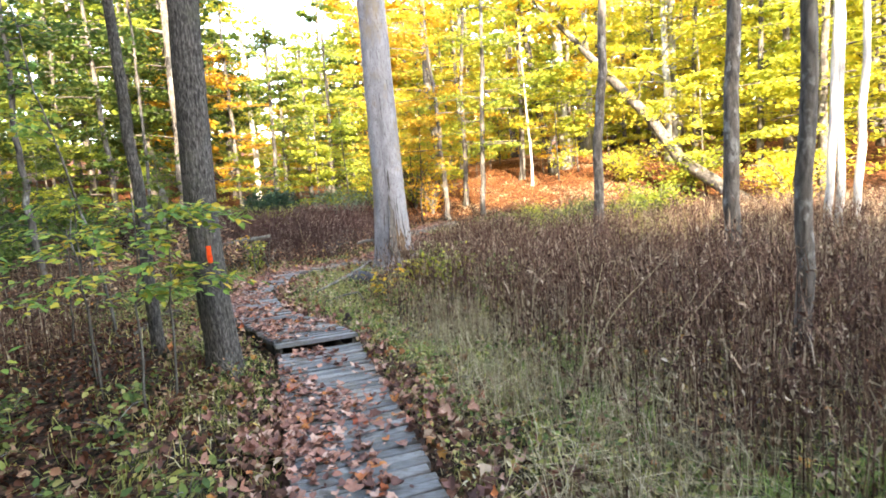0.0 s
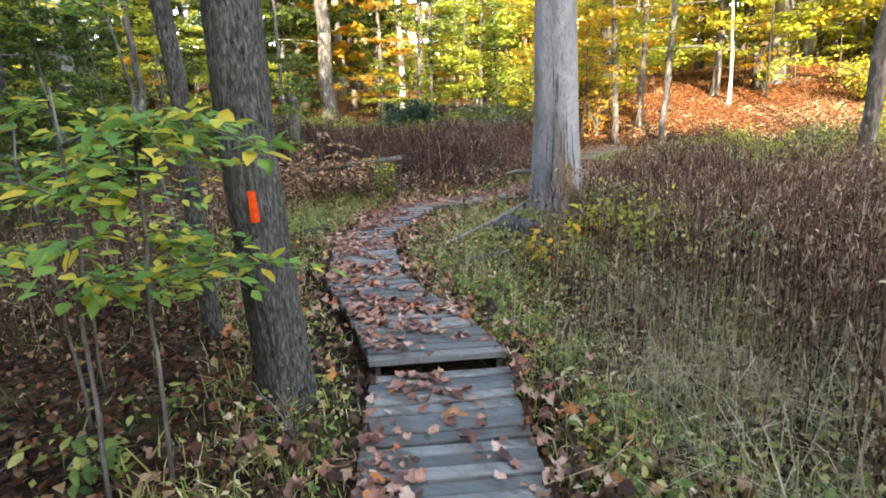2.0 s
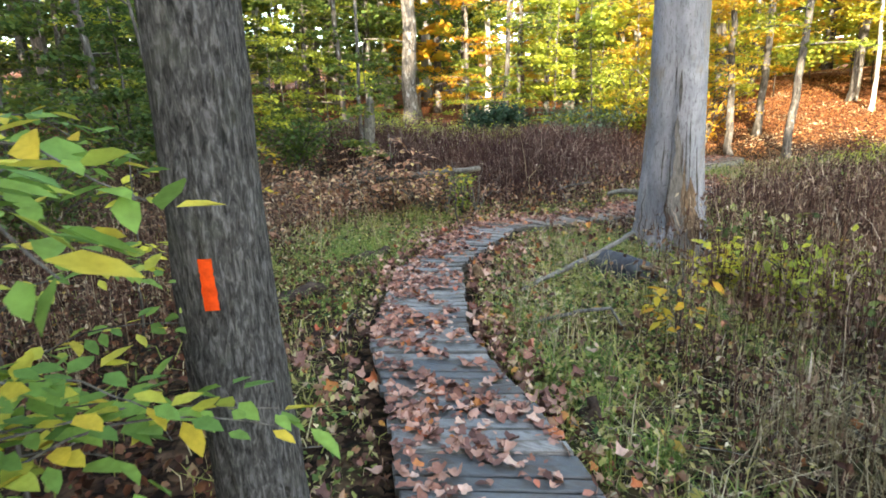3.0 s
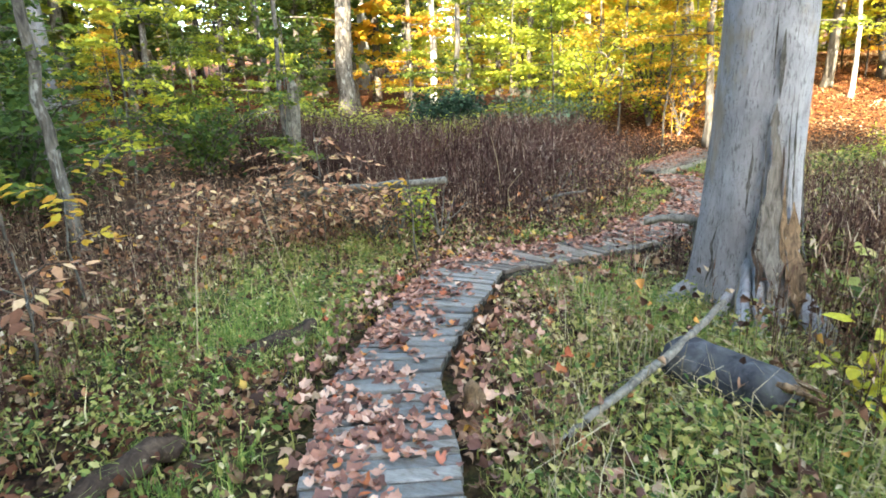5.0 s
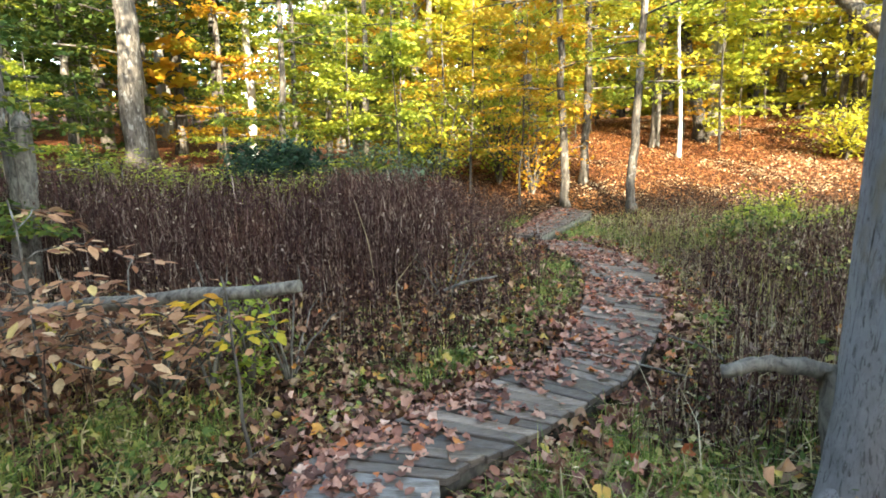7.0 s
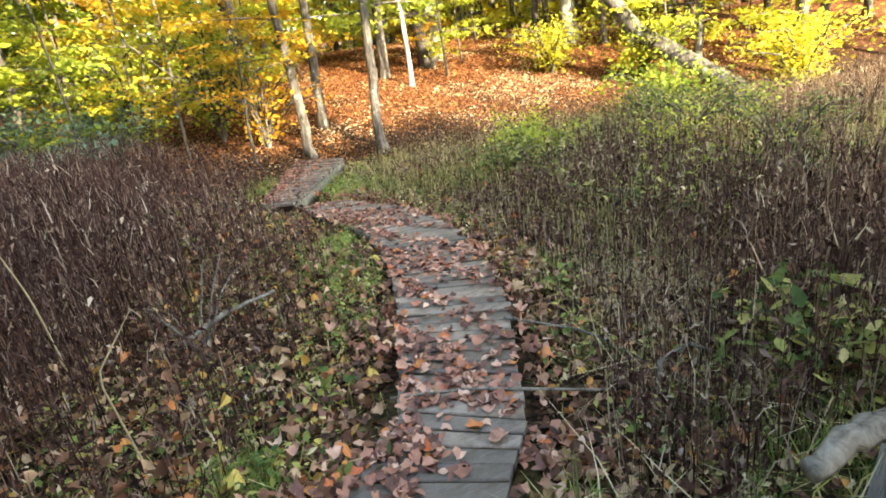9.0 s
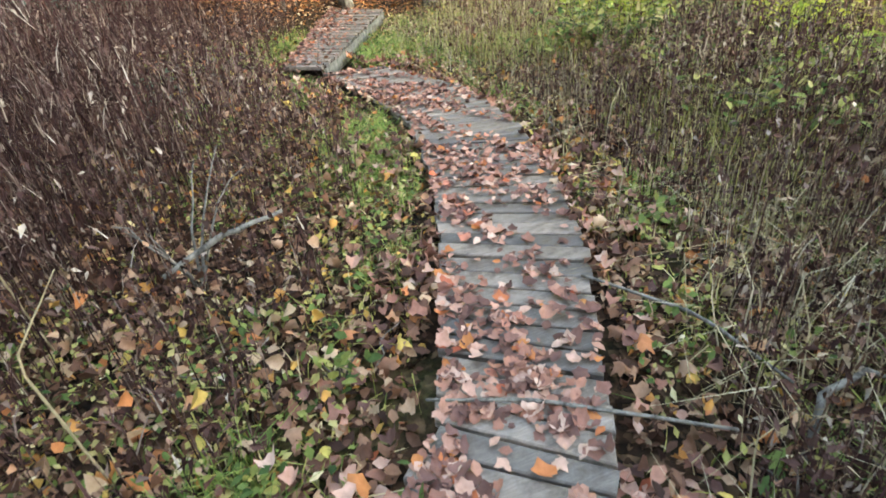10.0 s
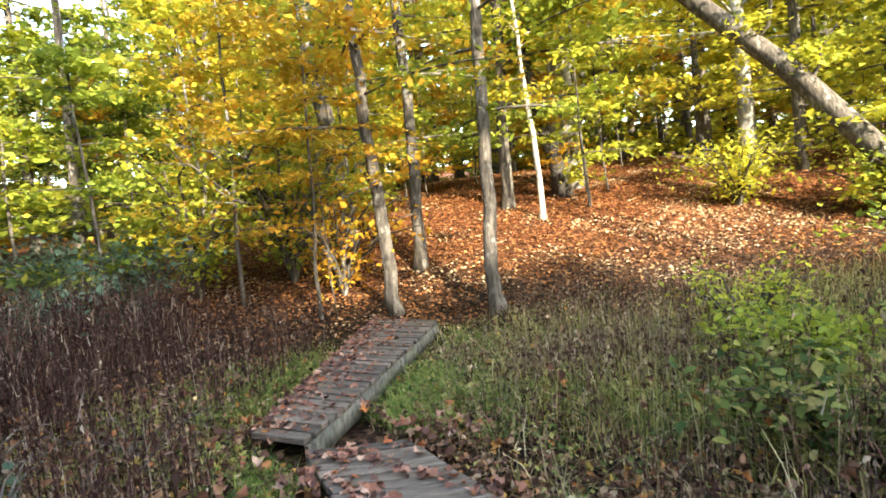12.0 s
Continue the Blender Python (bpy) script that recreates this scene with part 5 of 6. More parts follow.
def sow():
    # brown meadow on the right
    x, y, d, l, r = field(56000, -2, 15, 0.6, 23.5, 501)
    edge = np.where(y < 8.5, 1.62, np.where(y < 11.5, 2.1, 1.15)) + 0.4 * l
    keep = (d > edge) & (land(x, y) < 0.15) & (r.uniform(0, 1, len(x)) < np.where(d < edge + 0.7, 0.38, np.where(d < 6, 1.0, 0.5)) * np.where((y > 14.5) & (y < 20.5) & (x > 1.6) & (x < 6.5), 0.45, 1.0)) & (np.hypot(x + 1.34, y - 11.42) > 0.7)
    keep &= ~((np.abs(x - 1.5) < 1.4) & (np.abs(y - 18) < 1.2) & (r.uniform(0, 1, len(x)) < 0.6))
    x, y = x[keep][:17500], y[keep][:17500]
    weeds("dead_weeds", x, y, np.clip((r.normal(0.78, 0.19, len(x)) + 0.16 * lumpy(x, y)) * np.clip(0.45 + 0.22 * off_path(x, y), 0.55, 1.0) * np.interp(y, [17.5, 20.5], [1.0, 0.5]), 0.2, 1.4), r, "dense dry purplish-brown weeds filling the meadow")
    # dark stand left of the curve
    x, y, d, l, r = field(22000, -12, 0, 12.0, 23.5, 502)
    keep = (d < -0.95 + 0.25 * l) & (y > 13.0 + 0.55 * np.maximum(0, -x - 4.5) + 0.4 * l) & (land(x, y) < 0.25)
    near = d > -2.3
    keep &= ~near | (r.uniform(0, 1, len(x)) < 0.4)
    x, y = x[keep][:9500], y[keep][:9500]
    dd = np.abs(off_path(x, y))
    weeds("dead_weeds", x, y, np.clip(0.38 + np.where(y > 15.2, 0.2, 0.0) + 0.33 * np.clip(dd - 1, 0, 2.5) + r.normal(0, 0.15, len(x)), 0.25, 1.45), r, "tall dark brown dead weed stand", WEED_DARK)
    # low dark weeds right of the leafy curve
    x, y, d, l, r = field(9000, -3, 2.5, 11.8, 17.0, 513)
    keep = (d > 0.85 + 0.25 * l) & (d < 3.4) & (np.hypot(x + 1.34, y - 11.42) > 0.6)
    x, y = x[keep][:1700], y[keep][:1700]
    weeds("dead_weeds", x, y, np.clip(0.22 + 0.2 * off_path(x, y) + r.normal(0, 0.12, len(x)), 0.15, 0.85), r, "low dark dead weeds over deep litter", WEED_DARK, seeds=4)
    # reddish brush far left
    x, y, d, l, r = field(9000, -14, -4.5, 5.0, 14.5, 503)
    keep = (d < -2.0 + 0.5 * l) & (r.uniform(0, 1, len(x)) < 0.75)
    x, y = x[keep][:3600], y[keep][:3600]
    weeds("dead_weeds", x, y, np.clip(r.normal(0.6, 0.15, len(x)), 0.2, 1.0), r, "reddish-brown dead weeds under the trees", seeds=5)
    # straw between the walk and the meadow
    x, y, d, l, r = field(44000, -3, 8, 0.0, 22.0, 504)
    keep = (d > 0.7) & (d < 4.4) & (r.uniform(0, 1, len(x)) < np.clip(0.4 + 0.9 * lumpy(x * 1.9, y * 1.9 + 2), 0.06, 1)) & (np.hypot(x + 1.34, y - 11.42) > 0.6)
    x, y = x[keep][:13000], y[keep][:13000]
    for bx, by, br, bn in ((0.58, 4.1, 0.2, 260), (1.06, 2.7, 0.22, 300), (1.5, 4.4, 0.25, 300), (0.1, 6.1, 0.25, 300), (0.35, 5.9, 0.22, 420), (0.55, 4.6, 0.3, 380), (0.9, 6.9, 0.35, 400), (-0.1, 7.4, 0.3, 300), (1.3, 3.4, 0.3, 350), (-0.6, 13.6, 0.3, 250), (0.0, 16.6, 0.4, 300), (0.6, 20.4, 0.7, 700), (1.6, 21.2, 0.7, 600)):
        x, y = np.append(x, r.normal(bx, br, bn)), np.append(y, r.normal(by, br, bn))
    ok = np.abs(off_path(x, y)) > 0.5
    x, y = x[ok], y[ok]
    base = np.stack([x, y, land(x, y) - 0.01], 1)
    n = len(x)
    stuff("dry_grass", *ribbons(base, r.normal(0.15, 0.45, n), r.uniform(0.12, 0.6, n), r.uniform(0.0018, 0.005, n), r.uniform(0, 6.283, n), r.uniform(-0.4, 1.6, n)), STRAW, "pale dry straw grass beside the walk", "grass")
    # green grass and herbs along the walk
    x, y, d, l, r = field(300000, -9, 5, -1.5, 23.0, 505)
    a = np.abs(d)
    want = np.where(d > 0, np.where(a < np.where(y < 8.5, 1.75 + 0.4 * l, 2.8), 0.95, np.where(y < 8.5, 0.14, 0.25)), np.where(y < 8.5, np.where(a < 1.5, 0.7, 0.10), np.where(a < 3.2, 0.75, 0.12)))
    want = want * np.clip(0.7 + 1.1 * l, 0.10, 1.0) * np.clip(0.65 + 1.2 * lumpy(x * 2.7 + 5, y * 2.7), 0.12, 1.0)
    want = np.where((y > 12.6) & (y < 18.5), want * np.where(a < 1.0, 0.6, 0.22), want)
    want = np.where((y > 17.5) & (d > 0.95), want * 0.3, want)
    keep = (a > 0.47) & (r.uniform(0, 1, len(x)) < want) & (land(x, y) < 0.15)
    x, y = x[keep][:88000], y[keep][:88000]
    base = np.stack([x, y, land(x, y) - 0.01], 1)
    n = len(x)
    hh = r.uniform(0.05, 0.24, n) * np.clip(0.6 + 0.35 * np.abs(off_path(x, y)), 0.5, 1.25)
    stuff("grass", *ribbons(base, r.normal(0.2, 0.55, n), hh, r.uniform(0.002, 0.007, n), r.uniform(0, 6.283, n), r.uniform(-0.4, 1.3, n)), GRASS, "mixed green and tan meadow grass", "grass")
    # tall yellowing grass in the open meadow
    x, y, d, l, r = field(60000, -1.5, 7.0, 13.5, 22.0, 509)
    keep = (d > 1.3) & (land(x, y) < 0.15) & (r.uniform(0, 1, len(x)) < np.clip(0.45 + 0.7 * l, 0.1, 0.9))
    x, y = x[keep][:9500], y[keep][:9500]
    n = len(x)
    stuff("meadow_grass", *ribbons(np.stack([x, y, land(x, y) - 0.01], 1), r.normal(0.1, 0.4, n), r.uniform(0.2, 0.75, n) * np.clip(0.3 + 0.4 * off_path(x, y), 0.5, 1.0), r.uniform(0.002, 0.006, n), r.uniform(0, 6.283, n), r.uniform(-0.3, 0.7, n)), GRASS, "tall yellowing grass among the dead weeds", "grass")
    # lush tufts
    x, y, d, l, r = field(9000, -8, 4, -1, 22.5, 507)
    a = np.abs(d)
    keep = (a > 0.6) & (a < 2.6) & (lumpy(x * 1.3 + 1, y * 1.3) > 0.15) & (land(x, y) < 0.1) & ((d > 0) | (y > 8))
    keep &= ~((y > 12.8) & (y < 18.3) & (a > 1.1))
    cx, cy = x[keep][:1000], y[keep][:1000]
    for bx, by, br, bn in ((-2.55, 21.8, 0.5, 190), (-1.05, 20.2, 0.5, 260), (-2.3, 18.8, 0.22, 50), (-2.2, 16.0, 0.28, 70), (-2.25, 17.0, 0.22, 50), (-2.6, 11.6, 0.4, 60), (-5.0, 9.9, 0.5, 80)):
        cx, cy = np.append(cx, r.normal(bx, br, bn)), np.append(cy, r.normal(by, br, bn))
    ok = np.abs(off_path(cx, cy)) > 0.5
    cx, cy = cx[ok], cy[ok]
    k = 26
    gx, gy = np.repeat(cx, k) + r.normal(0, 0.035, len(cx) * k), np.repeat(cy, k) + r.normal(0, 0.035, len(cx) * k)
    n = len(gx)
    stuff("grass_tufts", *ribbons(np.stack([gx, gy, land(gx, gy) - 0.01], 1), r.uniform(0.0, 0.7, n), np.repeat(r.uniform(0.12, 0.32, len(cx)), k) * r.uniform(0.5, 1.1, n), r.uniform(0.002, 0.0045, n), r.uniform(0, 6.283, n), r.uniform(0.0, 0.9, n)), LUSH, "lush green grass tufts beside the walk", "grass")
    # matted small leaves and dry bits under the grass
    x, y, d, l, r = field(190000, -9, 5, -1.5, 23.0, 508)
    a = np.abs(d)
    keep = (a > 0.5) & (land(x, y) < 0.15) & (((d > 0) & (a < 3.4)) | ((d < 0) & (a < 3.0) & (y > 7.8)) | ((d < 0) & (a < 1.3) & (r.uniform(0, 1, len(x)) < 0.5)))
    keep &= r.uniform(0, 1, len(x)) < np.where(y > 12.5, 0.4, np.where((y < 8.5) & (d > 1.6), 0.45, 1.0)) * np.clip(0.8 + 1.0 * lumpy(x * 2.2, y * 2.2 + 1), 0.25, 1.0)
    x, y = x[keep][:52000], y[keep][:52000]
    n = len(x)
    pos = np.stack([x, y, land(x, y) + 0.17 * r.uniform(0.05, 1, n) ** 1.3], 1)
    stuff("matted_herbage", *scatter(DIAMOND * np.array([0.75, 1.2, 1.5]), DIAMOND_F, pos, r.uniform(0.015, 0.055, n), r.uniform(0, 6.283, n), r.normal(0, 0.7, n), r.normal(0, 0.7, n)), MATTED, "matted olive and tan herbage over the soil", "herbs")
    x, y, d, l, r = field(130000, -9, 5, -1.5, 23.0, 506)
    a = np.abs(d)
    l2 = lumpy(x * 1.7 + 3, y * 1.7)
    keep = (a > 0.5) & (a < 3.6) & (l2 > 0.05) & (land(x, y) < 0.2) & ((d > 0) | (y > 7.5) | (a < 1.15) | (r.uniform(0, 1, len(x)) < 0.12))
    x, y = x[keep][:30000], y[keep][:30000]
    # leafy clumps that stand above the grass
    fx, fy, fd, fl, r2 = field(9000, -7, 4, -1, 22, 511)
    fm = ~((fy > 11.8) & (fy < 16.8) & (fd > 0.8)) & (np.abs(fd) > 0.68) & (np.abs(fd) < 2.5) & (fl > -0.15) & (land(fx, fy) < 0.1) & ((fd > 0) | (fy > 7.5)) & ~((fy > 12.5) & (fy < 17.5) & (r2.uniform(0, 1, 9000) < 0.7))
    fx, fy = fx[fm][:620], fy[fm][:620]
    k = 26
    hx, hy = np.repeat(fx, k) + r2.normal(0, 0.055, len(fx) * k), np.repeat(fy, k) + r2.normal(0, 0.055, len(fx) * k)
    hz = land(hx, hy) + np.repeat(r2.uniform(0.12, 0.34, len(fx)), k) * r2.uniform(0.25, 1, len(hx))
    far_off = np.abs(off_path(hx, hy)) > 0.55
    hx, hy, hz = hx[far_off], hy[far_off], hz[far_off]
    n = len(x)
    low_leaves = scatter(DIAMOND, DIAMOND_F, np.stack([x, y, land(x, y) + r.uniform(0.02, 0.2, n)], 1), r.uniform(0.02, 0.055, n), r.uniform(0, 6.283, n), r.normal(0, 0.55, n), r.normal(0, 0.55, n))
    n = len(hx)
    clumps = scatter(OVAL, OVAL_F, np.stack([hx, hy, hz], 1), r.uniform(0.02, 0.06, n), r.uniform(0, 6.283, n), r.normal(0, 0.55, n), r.normal(0, 0.55, n))
    stuff("low_herbs", *join([low_leaves, clumps]), HERB, "low green herbs among the grass", "herbs")
    # sunlit straw beyond the meadow
    x, y, d, l, r = field(14000, 5.5, 15, 7.0, 21.0, 512)
    keep = (land(x, y) < 0.15) & (r.uniform(0, 1, len(x)) < np.clip(0.5 + 0.6 * l, 0.1, 1))
    x, y = x[keep][:6000], y[keep][:6000]
    n = len(x)
    stuff("dry_grass", *ribbons(np.stack([x, y, land(x, y) - 0.01], 1), r.normal(0.1, 0.3, n), r.uniform(0.45, 0.95, n), r.uniform(0.003, 0.007, n), r.uniform(0, 6.283, n), r.uniform(-0.3, 0.8, n)), STRAW, "tall pale straw in the open meadow", "grass")


sow()


def litter():
    shapes = [lobed(5, 0.74, 0.7), lobed(7, 0.84, 1.1), lobed(6, 0.7, -0.7), (OVAL - np.array([0, 0.5, 0]), OVAL_F)]
    shapes = [(sh * np.array(k), tr) for (sh, tr), k in zip(shapes, ((0.8, 1.1, 1), (0.7, 1.05, 1), (1, 0.95, 1), (1.15, 1, 1.6)))]
    # on the planks
    r = np.random.default_rng(601)
    L, R = np.array(LEFT), np.array(RIGHT)
    decks = [(0, 5, -0.05, -0.05, 4000, 0.75), (4, 9, 0.06, 0.03, 2100, 0.2), (8, 12, 0.0, 0.0, 1300, 1.0), (11, 14, 0.0, 0.0, 900, 1.2), (13, 19, 0.0, 0.02, 3500, 0.15)]
    pts = []
    for a, b, z0, z1, n, bias in decks:
        s = r.uniform(0.005, 0.995, n)
        t = np.clip(r.beta(1.0, 1.0 + bias, n), 0.02, 0.98)
        clump = np.sin(s * 19 + a) + np.sin(s * 43 + t * 9 + a)
        ok = clump + r.normal(0, 0.8, n) + 1.2 * (0.5 - t) > -0.1
        p = along(L[a:b], s) * (1 - t)[:, None] + along(R[a:b], s) * t[:, None]
        pts.append(np.column_stack([p, z0 + (z1 - z0) * s + 0.008 + r.uniform(0, 0.016, n)])[ok])
    s, t = r.uniform(0, 1, 800), np.clip(r.beta(0.8, 2.0, 800), 0.03, 0.97)
    lf, rt = np.array([(-2.55, 19.5), (-1.15, 23.6)]), np.array([(-1.98, 19.15), (-0.3, 22.65)])
    pts.append(np.column_stack([along(lf, s) * (1 - t)[:, None] + along(rt, s) * t[:, None], 0.115 + 0.1 * s]))
    pts = np.vstack(pts)
    which = r.choice(4, len(pts), p=(0.24, 0.2, 0.16, 0.4))
    pieces = []
    for k, (sh, tr) in enumerate(shapes):
        p = pts[which == k]
        n = len(p)
        pieces.append(scatter(sh * np.array([1, 1, 0.9]), tr, p, r.uniform(0.035, 0.096, n) * (0.75 if k == 3 else 1), r.uniform(0, 6.283, n), r.normal(0, 0.2, n), r.normal(0, 0.2, n)))
    stuff("fallen_leaves", *join(pieces), FALLEN_PINK, "dry pinkish-brown fallen leaves on the planks", "leaves")
    # on the ground
    x, y, d, l, r = field(130000, -9, 6, -1.5, 23.0, 602)
    a = np.abs(d)
    want = np.where(a < 1.1, 0.8, np.where(a < 3, 0.42, 0.3))
    want = np.where((d < 0) & (y < 8.5), np.where(a < 1.1, 0.3, 0.12), want)
    want = np.where((y > 12.2) & (y < 18) & (a < 2.6), 0.95, want)
    keep = (a > 0.44) & (r.uniform(0, 1, len(x)) < want)
    x, y = x[keep][:32000], y[keep][:32000]
    pts = np.column_stack([x, y, land(x, y) + 0.13 * r.uniform(0.0, 1, len(x)) ** 1.6])
    which = r.choice(4, len(pts), p=(0.24, 0.2, 0.16, 0.4))
    pieces = []
    for k, (sh, tr) in enumerate(shapes):
        p = pts[which == k]
        n = len(p)
        pieces.append(scatter(sh * np.array([1, 1, 2.0]), tr, p, r.uniform(0.025, 0.09, n) * (0.75 if k == 3 else 1), r.uniform(0, 6.283, n), r.normal(0, 0.6, n), r.normal(0, 0.6, n)))
    stuff("fallen_leaves", *join(pieces), FALLEN, "brown fallen leaves on the ground", "leaves")
    # drifts along both edges of the planks, some lying over the edge
    x, y, d, l, r = field(60000, -6, 3, -1.5, 20.0, 606)
    a = np.abs(d)
    drift = lumpy(x * 1.6 + 4, y * 1.6)
    keep = (a > 0.40) & (a < 1.15 + 0.3 * l) & (r.uniform(0, 1, len(x)) < np.clip(0.5 + 0.9 * drift, 0.08, 1) * np.where(a < 0.75, 1.0, 0.4))
    x, y, a = x[keep][:5200], y[keep][:5200], a[keep][:5200]
    n = len(x)
    rim = np.where(y < 5.6, -0.03, 0.03)
    z = np.where(a < 0.5, rim, land(x, y) + 0.03 + 0.15 * r.uniform(0, 1, n))
    for k, (mat, lab) in enumerate(((FALLEN_PINK, "pinkish-brown leaves drifted along the plank edges"), (FALLEN, "brown leaves drifted along the plank edges"))):
        m = np.arange(n) % 2 == k
        q = int(m.sum())
        stuff("fallen_leaves", *scatter(shapes[(0, 2)[k]][0] * np.array([1, 1, 2.2]), shapes[(0, 2)[k]][1], np.column_stack([x, y, z])[m], r.uniform(0.04, 0.105, q), r.uniform(0, 6.283, q), r.normal(0, 0.4, q), r.normal(0, 0.4, q)), mat, lab, "leaves")
    # red-brown litter under the near woods, its colour darkened for their shade
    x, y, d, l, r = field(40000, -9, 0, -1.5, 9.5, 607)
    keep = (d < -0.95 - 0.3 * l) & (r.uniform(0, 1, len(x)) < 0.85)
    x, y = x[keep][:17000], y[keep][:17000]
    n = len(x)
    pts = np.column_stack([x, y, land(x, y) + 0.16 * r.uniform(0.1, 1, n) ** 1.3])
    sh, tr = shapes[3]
    stuff("fallen_leaves", *scatter(sh * np.array([1.2, 1, 2.5]), tr, pts, r.uniform(0.03, 0.08, n), r.uniform(0, 6.283, n), r.normal(0, 0.6, n), r.normal(0, 0.6, n)), RED_SHADE_LEAF, "damp red-brown leaf litter under the trees", "leaves")
    # deep litter either side of the leafy curve
    x, y, d, l, r = field(52000, -6, 1.5, 10.8, 19.5, 605)
    a = np.abs(d)
    keep = (a > 0.42) & (a < 3.2) & (r.uniform(0, 1, len(x)) < np.where((y < 12.3) & (a > 1.1), 0.35, 0.9))
    x, y = x[keep][:17000], y[keep][:17000]
    n = len(x)
    pts = np.column_stack([x, y, land(x, y) + 0.10 * r.uniform(0.05, 1, n) ** 1.4])
    sh, tr = shapes[3]
    stuff("fallen_leaves", *scatter(sh, tr, pts, r.uniform(0.035, 0.085, n), r.uniform(0, 6.283, n), r.normal(0, 0.5, n), r.normal(0, 0.5, n)), FALLEN, "deep brown fallen leaves beside the planks", "leaves")
    pts = np.vstack([np.column_stack([r.normal(bx, 0.17, 130), r.normal(by, 0.17, 130)]) for bx, by in ((-3.12, 11.78), (-2.8, 12.12), (-2.95, 11.5), (-4.15, 12.15), (-3.75, 12.6), (-3.2, 13.1), (-2.2, 12.7))])
    z = land(pts[:, 0], pts[:, 1])
    n = len(pts)
    stuff("fallen_leaves", *scatter(sh, tr, np.column_stack([pts, z + r.uniform(0.01, 0.07, n)]), r.uniform(0.045, 0.095, n), r.uniform(0, 6.283, n), r.normal(0, 0.4, n), r.normal(0, 0.4, n)), FALLEN_PINK, "fallen leaves heaped against the planks", "leaves")
    # caught among the dead weeds
    x, y, d, l, r = field(30000, -10, 4, 8.0, 22.0, 604)
    a = np.abs(d)
    keep = (a > 0.9) & (a < 5) & (((d < 0) & (y > 12.6)) | ((d < -2.2) & (y > 6)) | ((d > 1.5) & (r.uniform(0, 1, len(x)) < 0.3)))
    x, y = x[keep][:9000], y[keep][:9000]
    n = len(x)
    pts = np.column_stack([x, y, land(x, y) + 0.5 * r.uniform(0.03, 1, n) ** 1.5])
    sh, tr = shapes[3]
    stuff("caught_leaves", *scatter(sh * np.array([1.3, 0.9, 4]), tr, pts, r.uniform(0.035, 0.085, n), r.uniform(0, 6.283, n), r.normal(0, 0.9, n), r.normal(0, 0.9, n)), FALLEN, "curled brown leaves caught among dead weeds", "leaves")
    # the bank's russet carpet
    r = np.random.default_rng(603)
    n = 95000
    x, y = r.uniform(-9, 16, n), r.uniform(22.2, 38, n)
    keep = land(x, y) > 0.0
    x, y = x[keep], y[keep]
    n = len(x)
    pts = np.column_stack([x, y, land(x, y) + r.uniform(0.0, 0.05, n)])
    # pale leaves at random, massed round (5.6, 25.2) as a painted patch of sun
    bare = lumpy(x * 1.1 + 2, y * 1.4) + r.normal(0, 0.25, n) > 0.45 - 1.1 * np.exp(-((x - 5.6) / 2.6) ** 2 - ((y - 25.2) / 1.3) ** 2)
    for mask, mat, lab in ((~bare, HILL_LEAF, "russet fallen leaves carpeting the bank"), (bare, HILL_PALE_SUN, "bleached tan fallen leaves on the bank")):
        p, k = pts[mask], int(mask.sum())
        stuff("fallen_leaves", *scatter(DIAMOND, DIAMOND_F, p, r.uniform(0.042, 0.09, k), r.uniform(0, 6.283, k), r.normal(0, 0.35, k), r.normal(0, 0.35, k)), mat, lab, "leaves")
    x, y = r.uniform(-22, -6, 14000), r.uniform(-2, 26, 14000)
    pts = np.column_stack([x, y, land(x, y) + r.uniform(0.0, 0.05, len(x))])
    n = len(x)
    stuff("fallen_leaves", *scatter(DIAMOND, DIAMOND_F, pts, r.uniform(0.08, 0.17, n), r.uniform(0, 6.283, n), r.normal(0, 0.35, n), r.normal(0, 0.35, n)), FALLEN, "brown fallen leaves under the woods", "leaves")


litter()


def twigs():
    """Thin fallen sticks lying about beside the walk."""
    x, y, d, l, r = field(900, -8, 4, -1, 21, 620)
    keep = (np.abs(d) > 0.55) & ((d < 0) | (np.abs(d) < 3))
    pieces = []
    for px_, py_ in list(zip(x[keep], y[keep]))[:330]:
        a, ln = r.uniform(0, 6.283), r.uniform(0.15, 0.8)
        t = np.linspace(0, 1, 5)
        qx = px_ + np.cos(a) * ln * t + r.normal(0, 0.02, 5)
        qy = py_ + np.sin(a) * ln * t + r.normal(0, 0.02, 5)
        z = land(qx, qy) + r.uniform(0.01, 0.06) + r.uniform(0.0, 0.16) * t
        ok = np.abs(off_path(qx, qy)).min() > 0.5
        if ok:
            pieces.append(tube(np.stack([qx, qy, z], 1), np.linspace(r.uniform(0.003, 0.009), 0.002, 5), 5))
    stuff("fallen_twigs", *join(pieces), DEADWOOD, "thin grey fallen twigs in the litter", "twigs")


twigs()


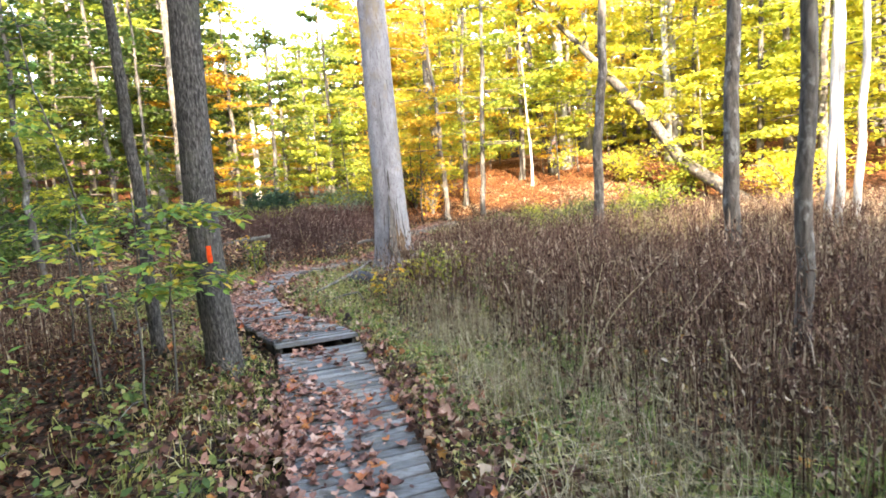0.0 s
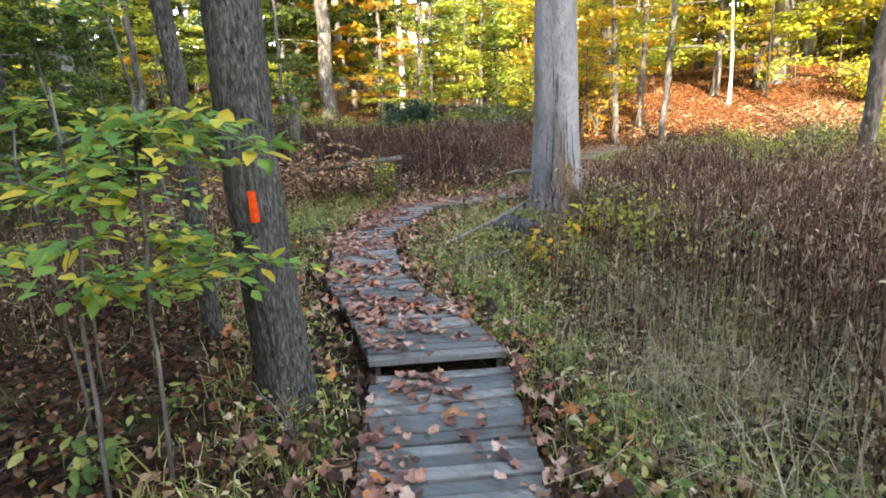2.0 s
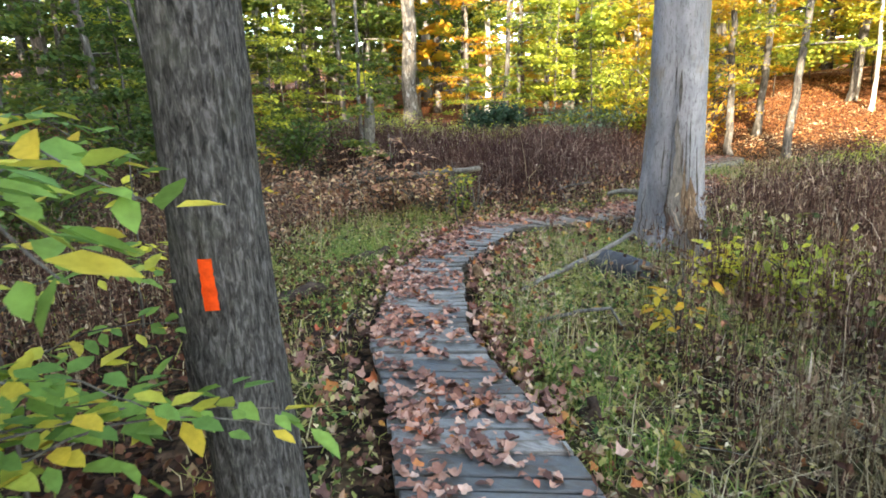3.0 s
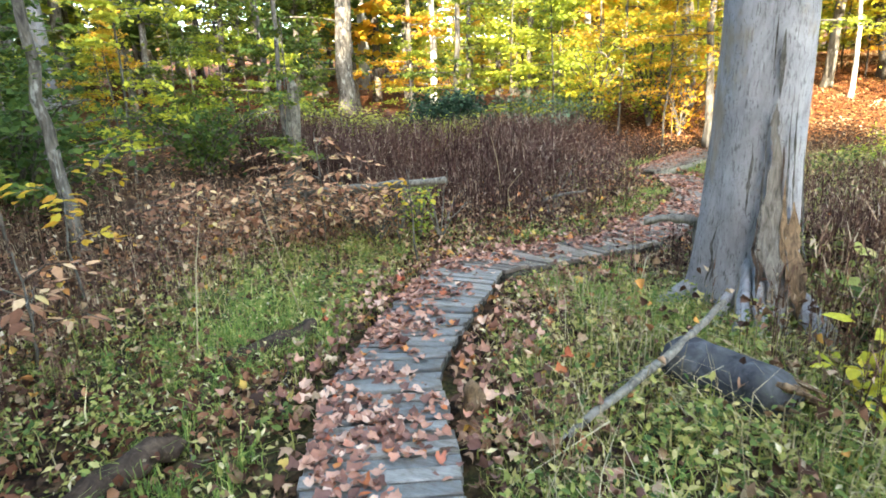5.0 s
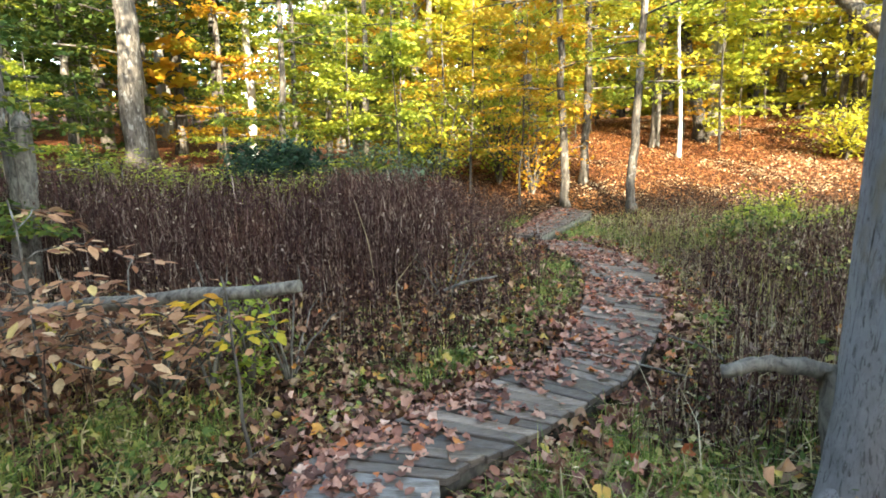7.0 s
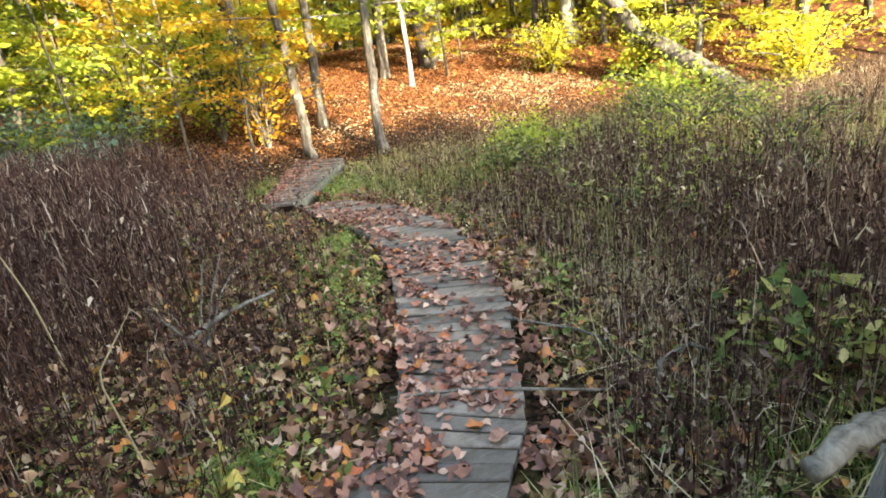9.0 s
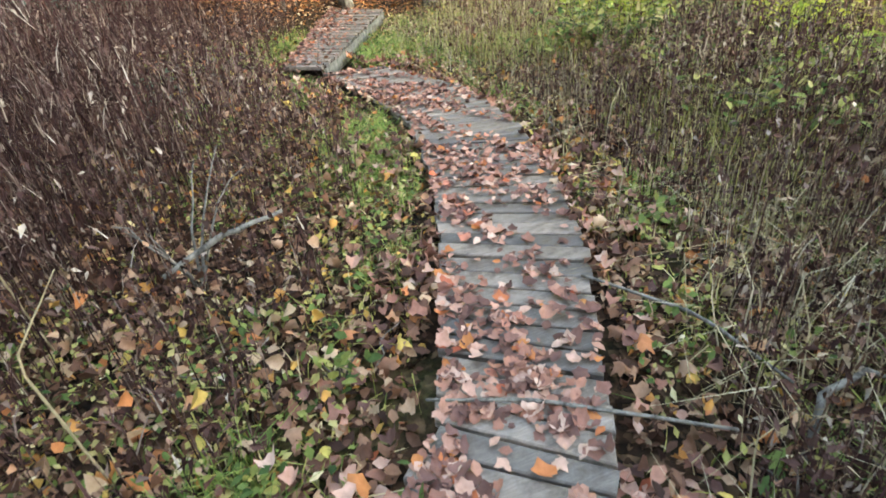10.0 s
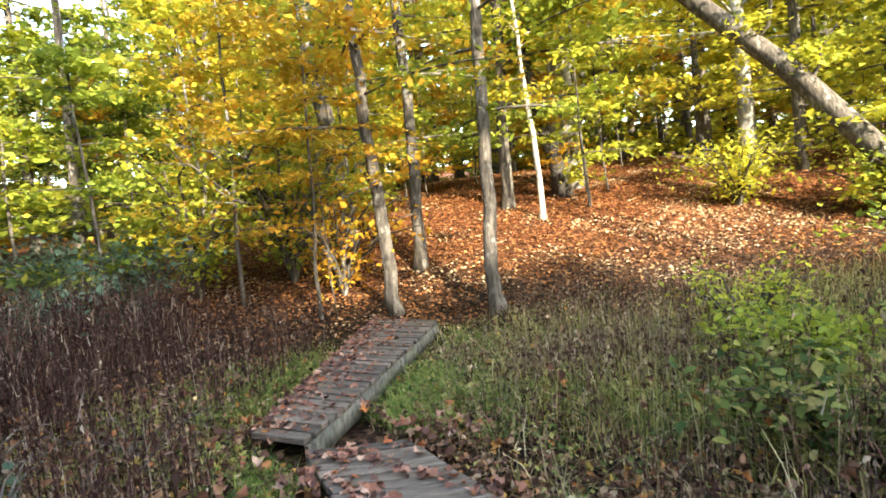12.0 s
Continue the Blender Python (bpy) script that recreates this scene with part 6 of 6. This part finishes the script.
# ---- boardwalk ----


def board_mesh(name, quad, z0, z1, thick, mat):
    """One plank from its four corners, with worn edges; z0 on its left end, z1 on its right."""
    bm = bmesh.new()
    zs = (z0, z1, z1, z0)
    topv = [bm.verts.new((x, y, z)) for (x, y), z in zip(quad, zs)]
    low_v = [bm.verts.new((x, y, z - thick)) for (x, y), z in zip(quad, zs)]
    bm.faces.new(topv)
    bm.faces.new(low_v[::-1])
    for i in range(4):
        bm.faces.new((topv[i], low_v[i], low_v[(i + 1) % 4], topv[(i + 1) % 4]))
    bmesh.ops.recalc_face_normals(bm, faces=bm.faces)
    bmesh.ops.bevel(bm, geom=[e for e in bm.edges if all(v in topv for v in e.verts)], offset=0.006, segments=1, affect="EDGES")
    me = bpy.data.meshes.new(name)
    bm.to_mesh(me)
    bm.free()
    me.materials.append(mat)
    return me


def walk_section(left, right, z0, z1, label, thick=0.045, beam=0.12, seed=0, mat=BOARD, wide=0.10, side=None):
    ob = thing("boardwalk", label, "boardwalk", "boardwalk sections")
    r = np.random.default_rng(seed)
    ll = np.hypot(*np.diff(np.array(left), axis=0).T).sum()
    lr = np.hypot(*np.diff(np.array(right), axis=0).T).sum()
    n = max(2, round((ll + lr) / 2 / wide))
    for i in range(n):
        a, b = i / n, (i + 1) / n
        gap = r.uniform(0.010, 0.020) / max(ll, lr)
        l0, l1 = along(left, a + gap * 0.5), along(left, b - gap * 0.5)
        r0, r1 = along(right, a + gap * 0.5), along(right, b - gap * 0.5)
        out = (r0 - l0) / np.linalg.norm(r0 - l0)
        j0, j1 = r.normal(0, 0.010, 2)
        z = z0 + (z1 - z0) * (a + b) / 2 + r.normal(0, 0.005)
        quad = [l0 + out * j0, r0 + out * j1, r1 + out * j1, l1 + out * j0]
        c = sum(quad) / 4
        me = board_mesh("board", [q - c for q in quad], r.normal(0, 0.003), r.normal(0, 0.003), thick, mat)
        piece = part("board", me, ob)
        piece.location = (c[0], c[1], z)
    for line, inner in ((left, 0.012 if side else 0.05), (right, -0.012 if side else -0.05)):
        pts = [along(line, s) for s in np.linspace(0.004, 0.996, 8)]
        other = right if inner > 0 else left
        mids = [along(other, s) for s in np.linspace(0.004, 0.996, 8)]
        c3 = []
        for k, (p, q) in enumerate(zip(pts, mids)):
            p = p + (q - p) / np.linalg.norm(q - p) * abs(inner)
            c3.append((p, (q - p) / np.linalg.norm(q - p), z0 + (z1 - z0) * k / 7 - thick - 0.003))
        V, F = [], []
        for k, (p, s, z) in enumerate(c3):
            for w, h in ((-0.02, 0), (0.02, 0), (0.02, -beam), (-0.02, -beam)):
                V.append((*(p + s * w), z + h))
            if k:
                for e in range(4):
                    F.append((4 * k - 4 + e, 4 * k - 4 + (e + 1) % 4, 4 * k + (e + 1) % 4, 4 * k + e))
        F += [(0, 1, 2, 3), (4 * len(c3) - 1, 4 * len(c3) - 2, 4 * len(c3) - 3, 4 * len(c3) - 4)]
        part("stringer", mesh_of("stringer", V, [np.array(F)], side or BEAM), ob, "weathered grey side beam" if side else "dark damp timber stringer")
    return ob


def walk_things():
    walk_section(LEFT[:5], RIGHT[:5], -0.05, -0.05, "low weathered grey plank boardwalk strewn with leaves", seed=1)
    walk_section(LEFT[4:9], RIGHT[4:9], 0.06, 0.03, "raised weathered grey plank boardwalk strewn with leaves", seed=2)
    walk_section(LEFT[8:12], RIGHT[8:12], 0.0, 0.0, "narrow weathered grey plank boardwalk in grass", seed=3)
    walk_section(LEFT[11:14], RIGHT[11:14], 0.0, 0.0, "angled weathered brown plank boardwalk in grass", seed=4, mat=BOARD_WARM, wide=0.12)
    walk_section(LEFT[13:19], RIGHT[13:19], 0.0, 0.02, "curving plank boardwalk thick with fallen leaves", seed=5, mat=BOARD_WARM, wide=0.135)
    walk_section([(-2.55, 19.5), (-1.15, 23.6)], [(-2.1, 19.1), (-1.75, 19.75), (-0.3, 22.65)], 0.10, 0.20, "plank footbridge raised over a ditch", beam=0.17, seed=6, mat=BOARD_WARM, wide=0.135, side=FASCIA)


walk_things()
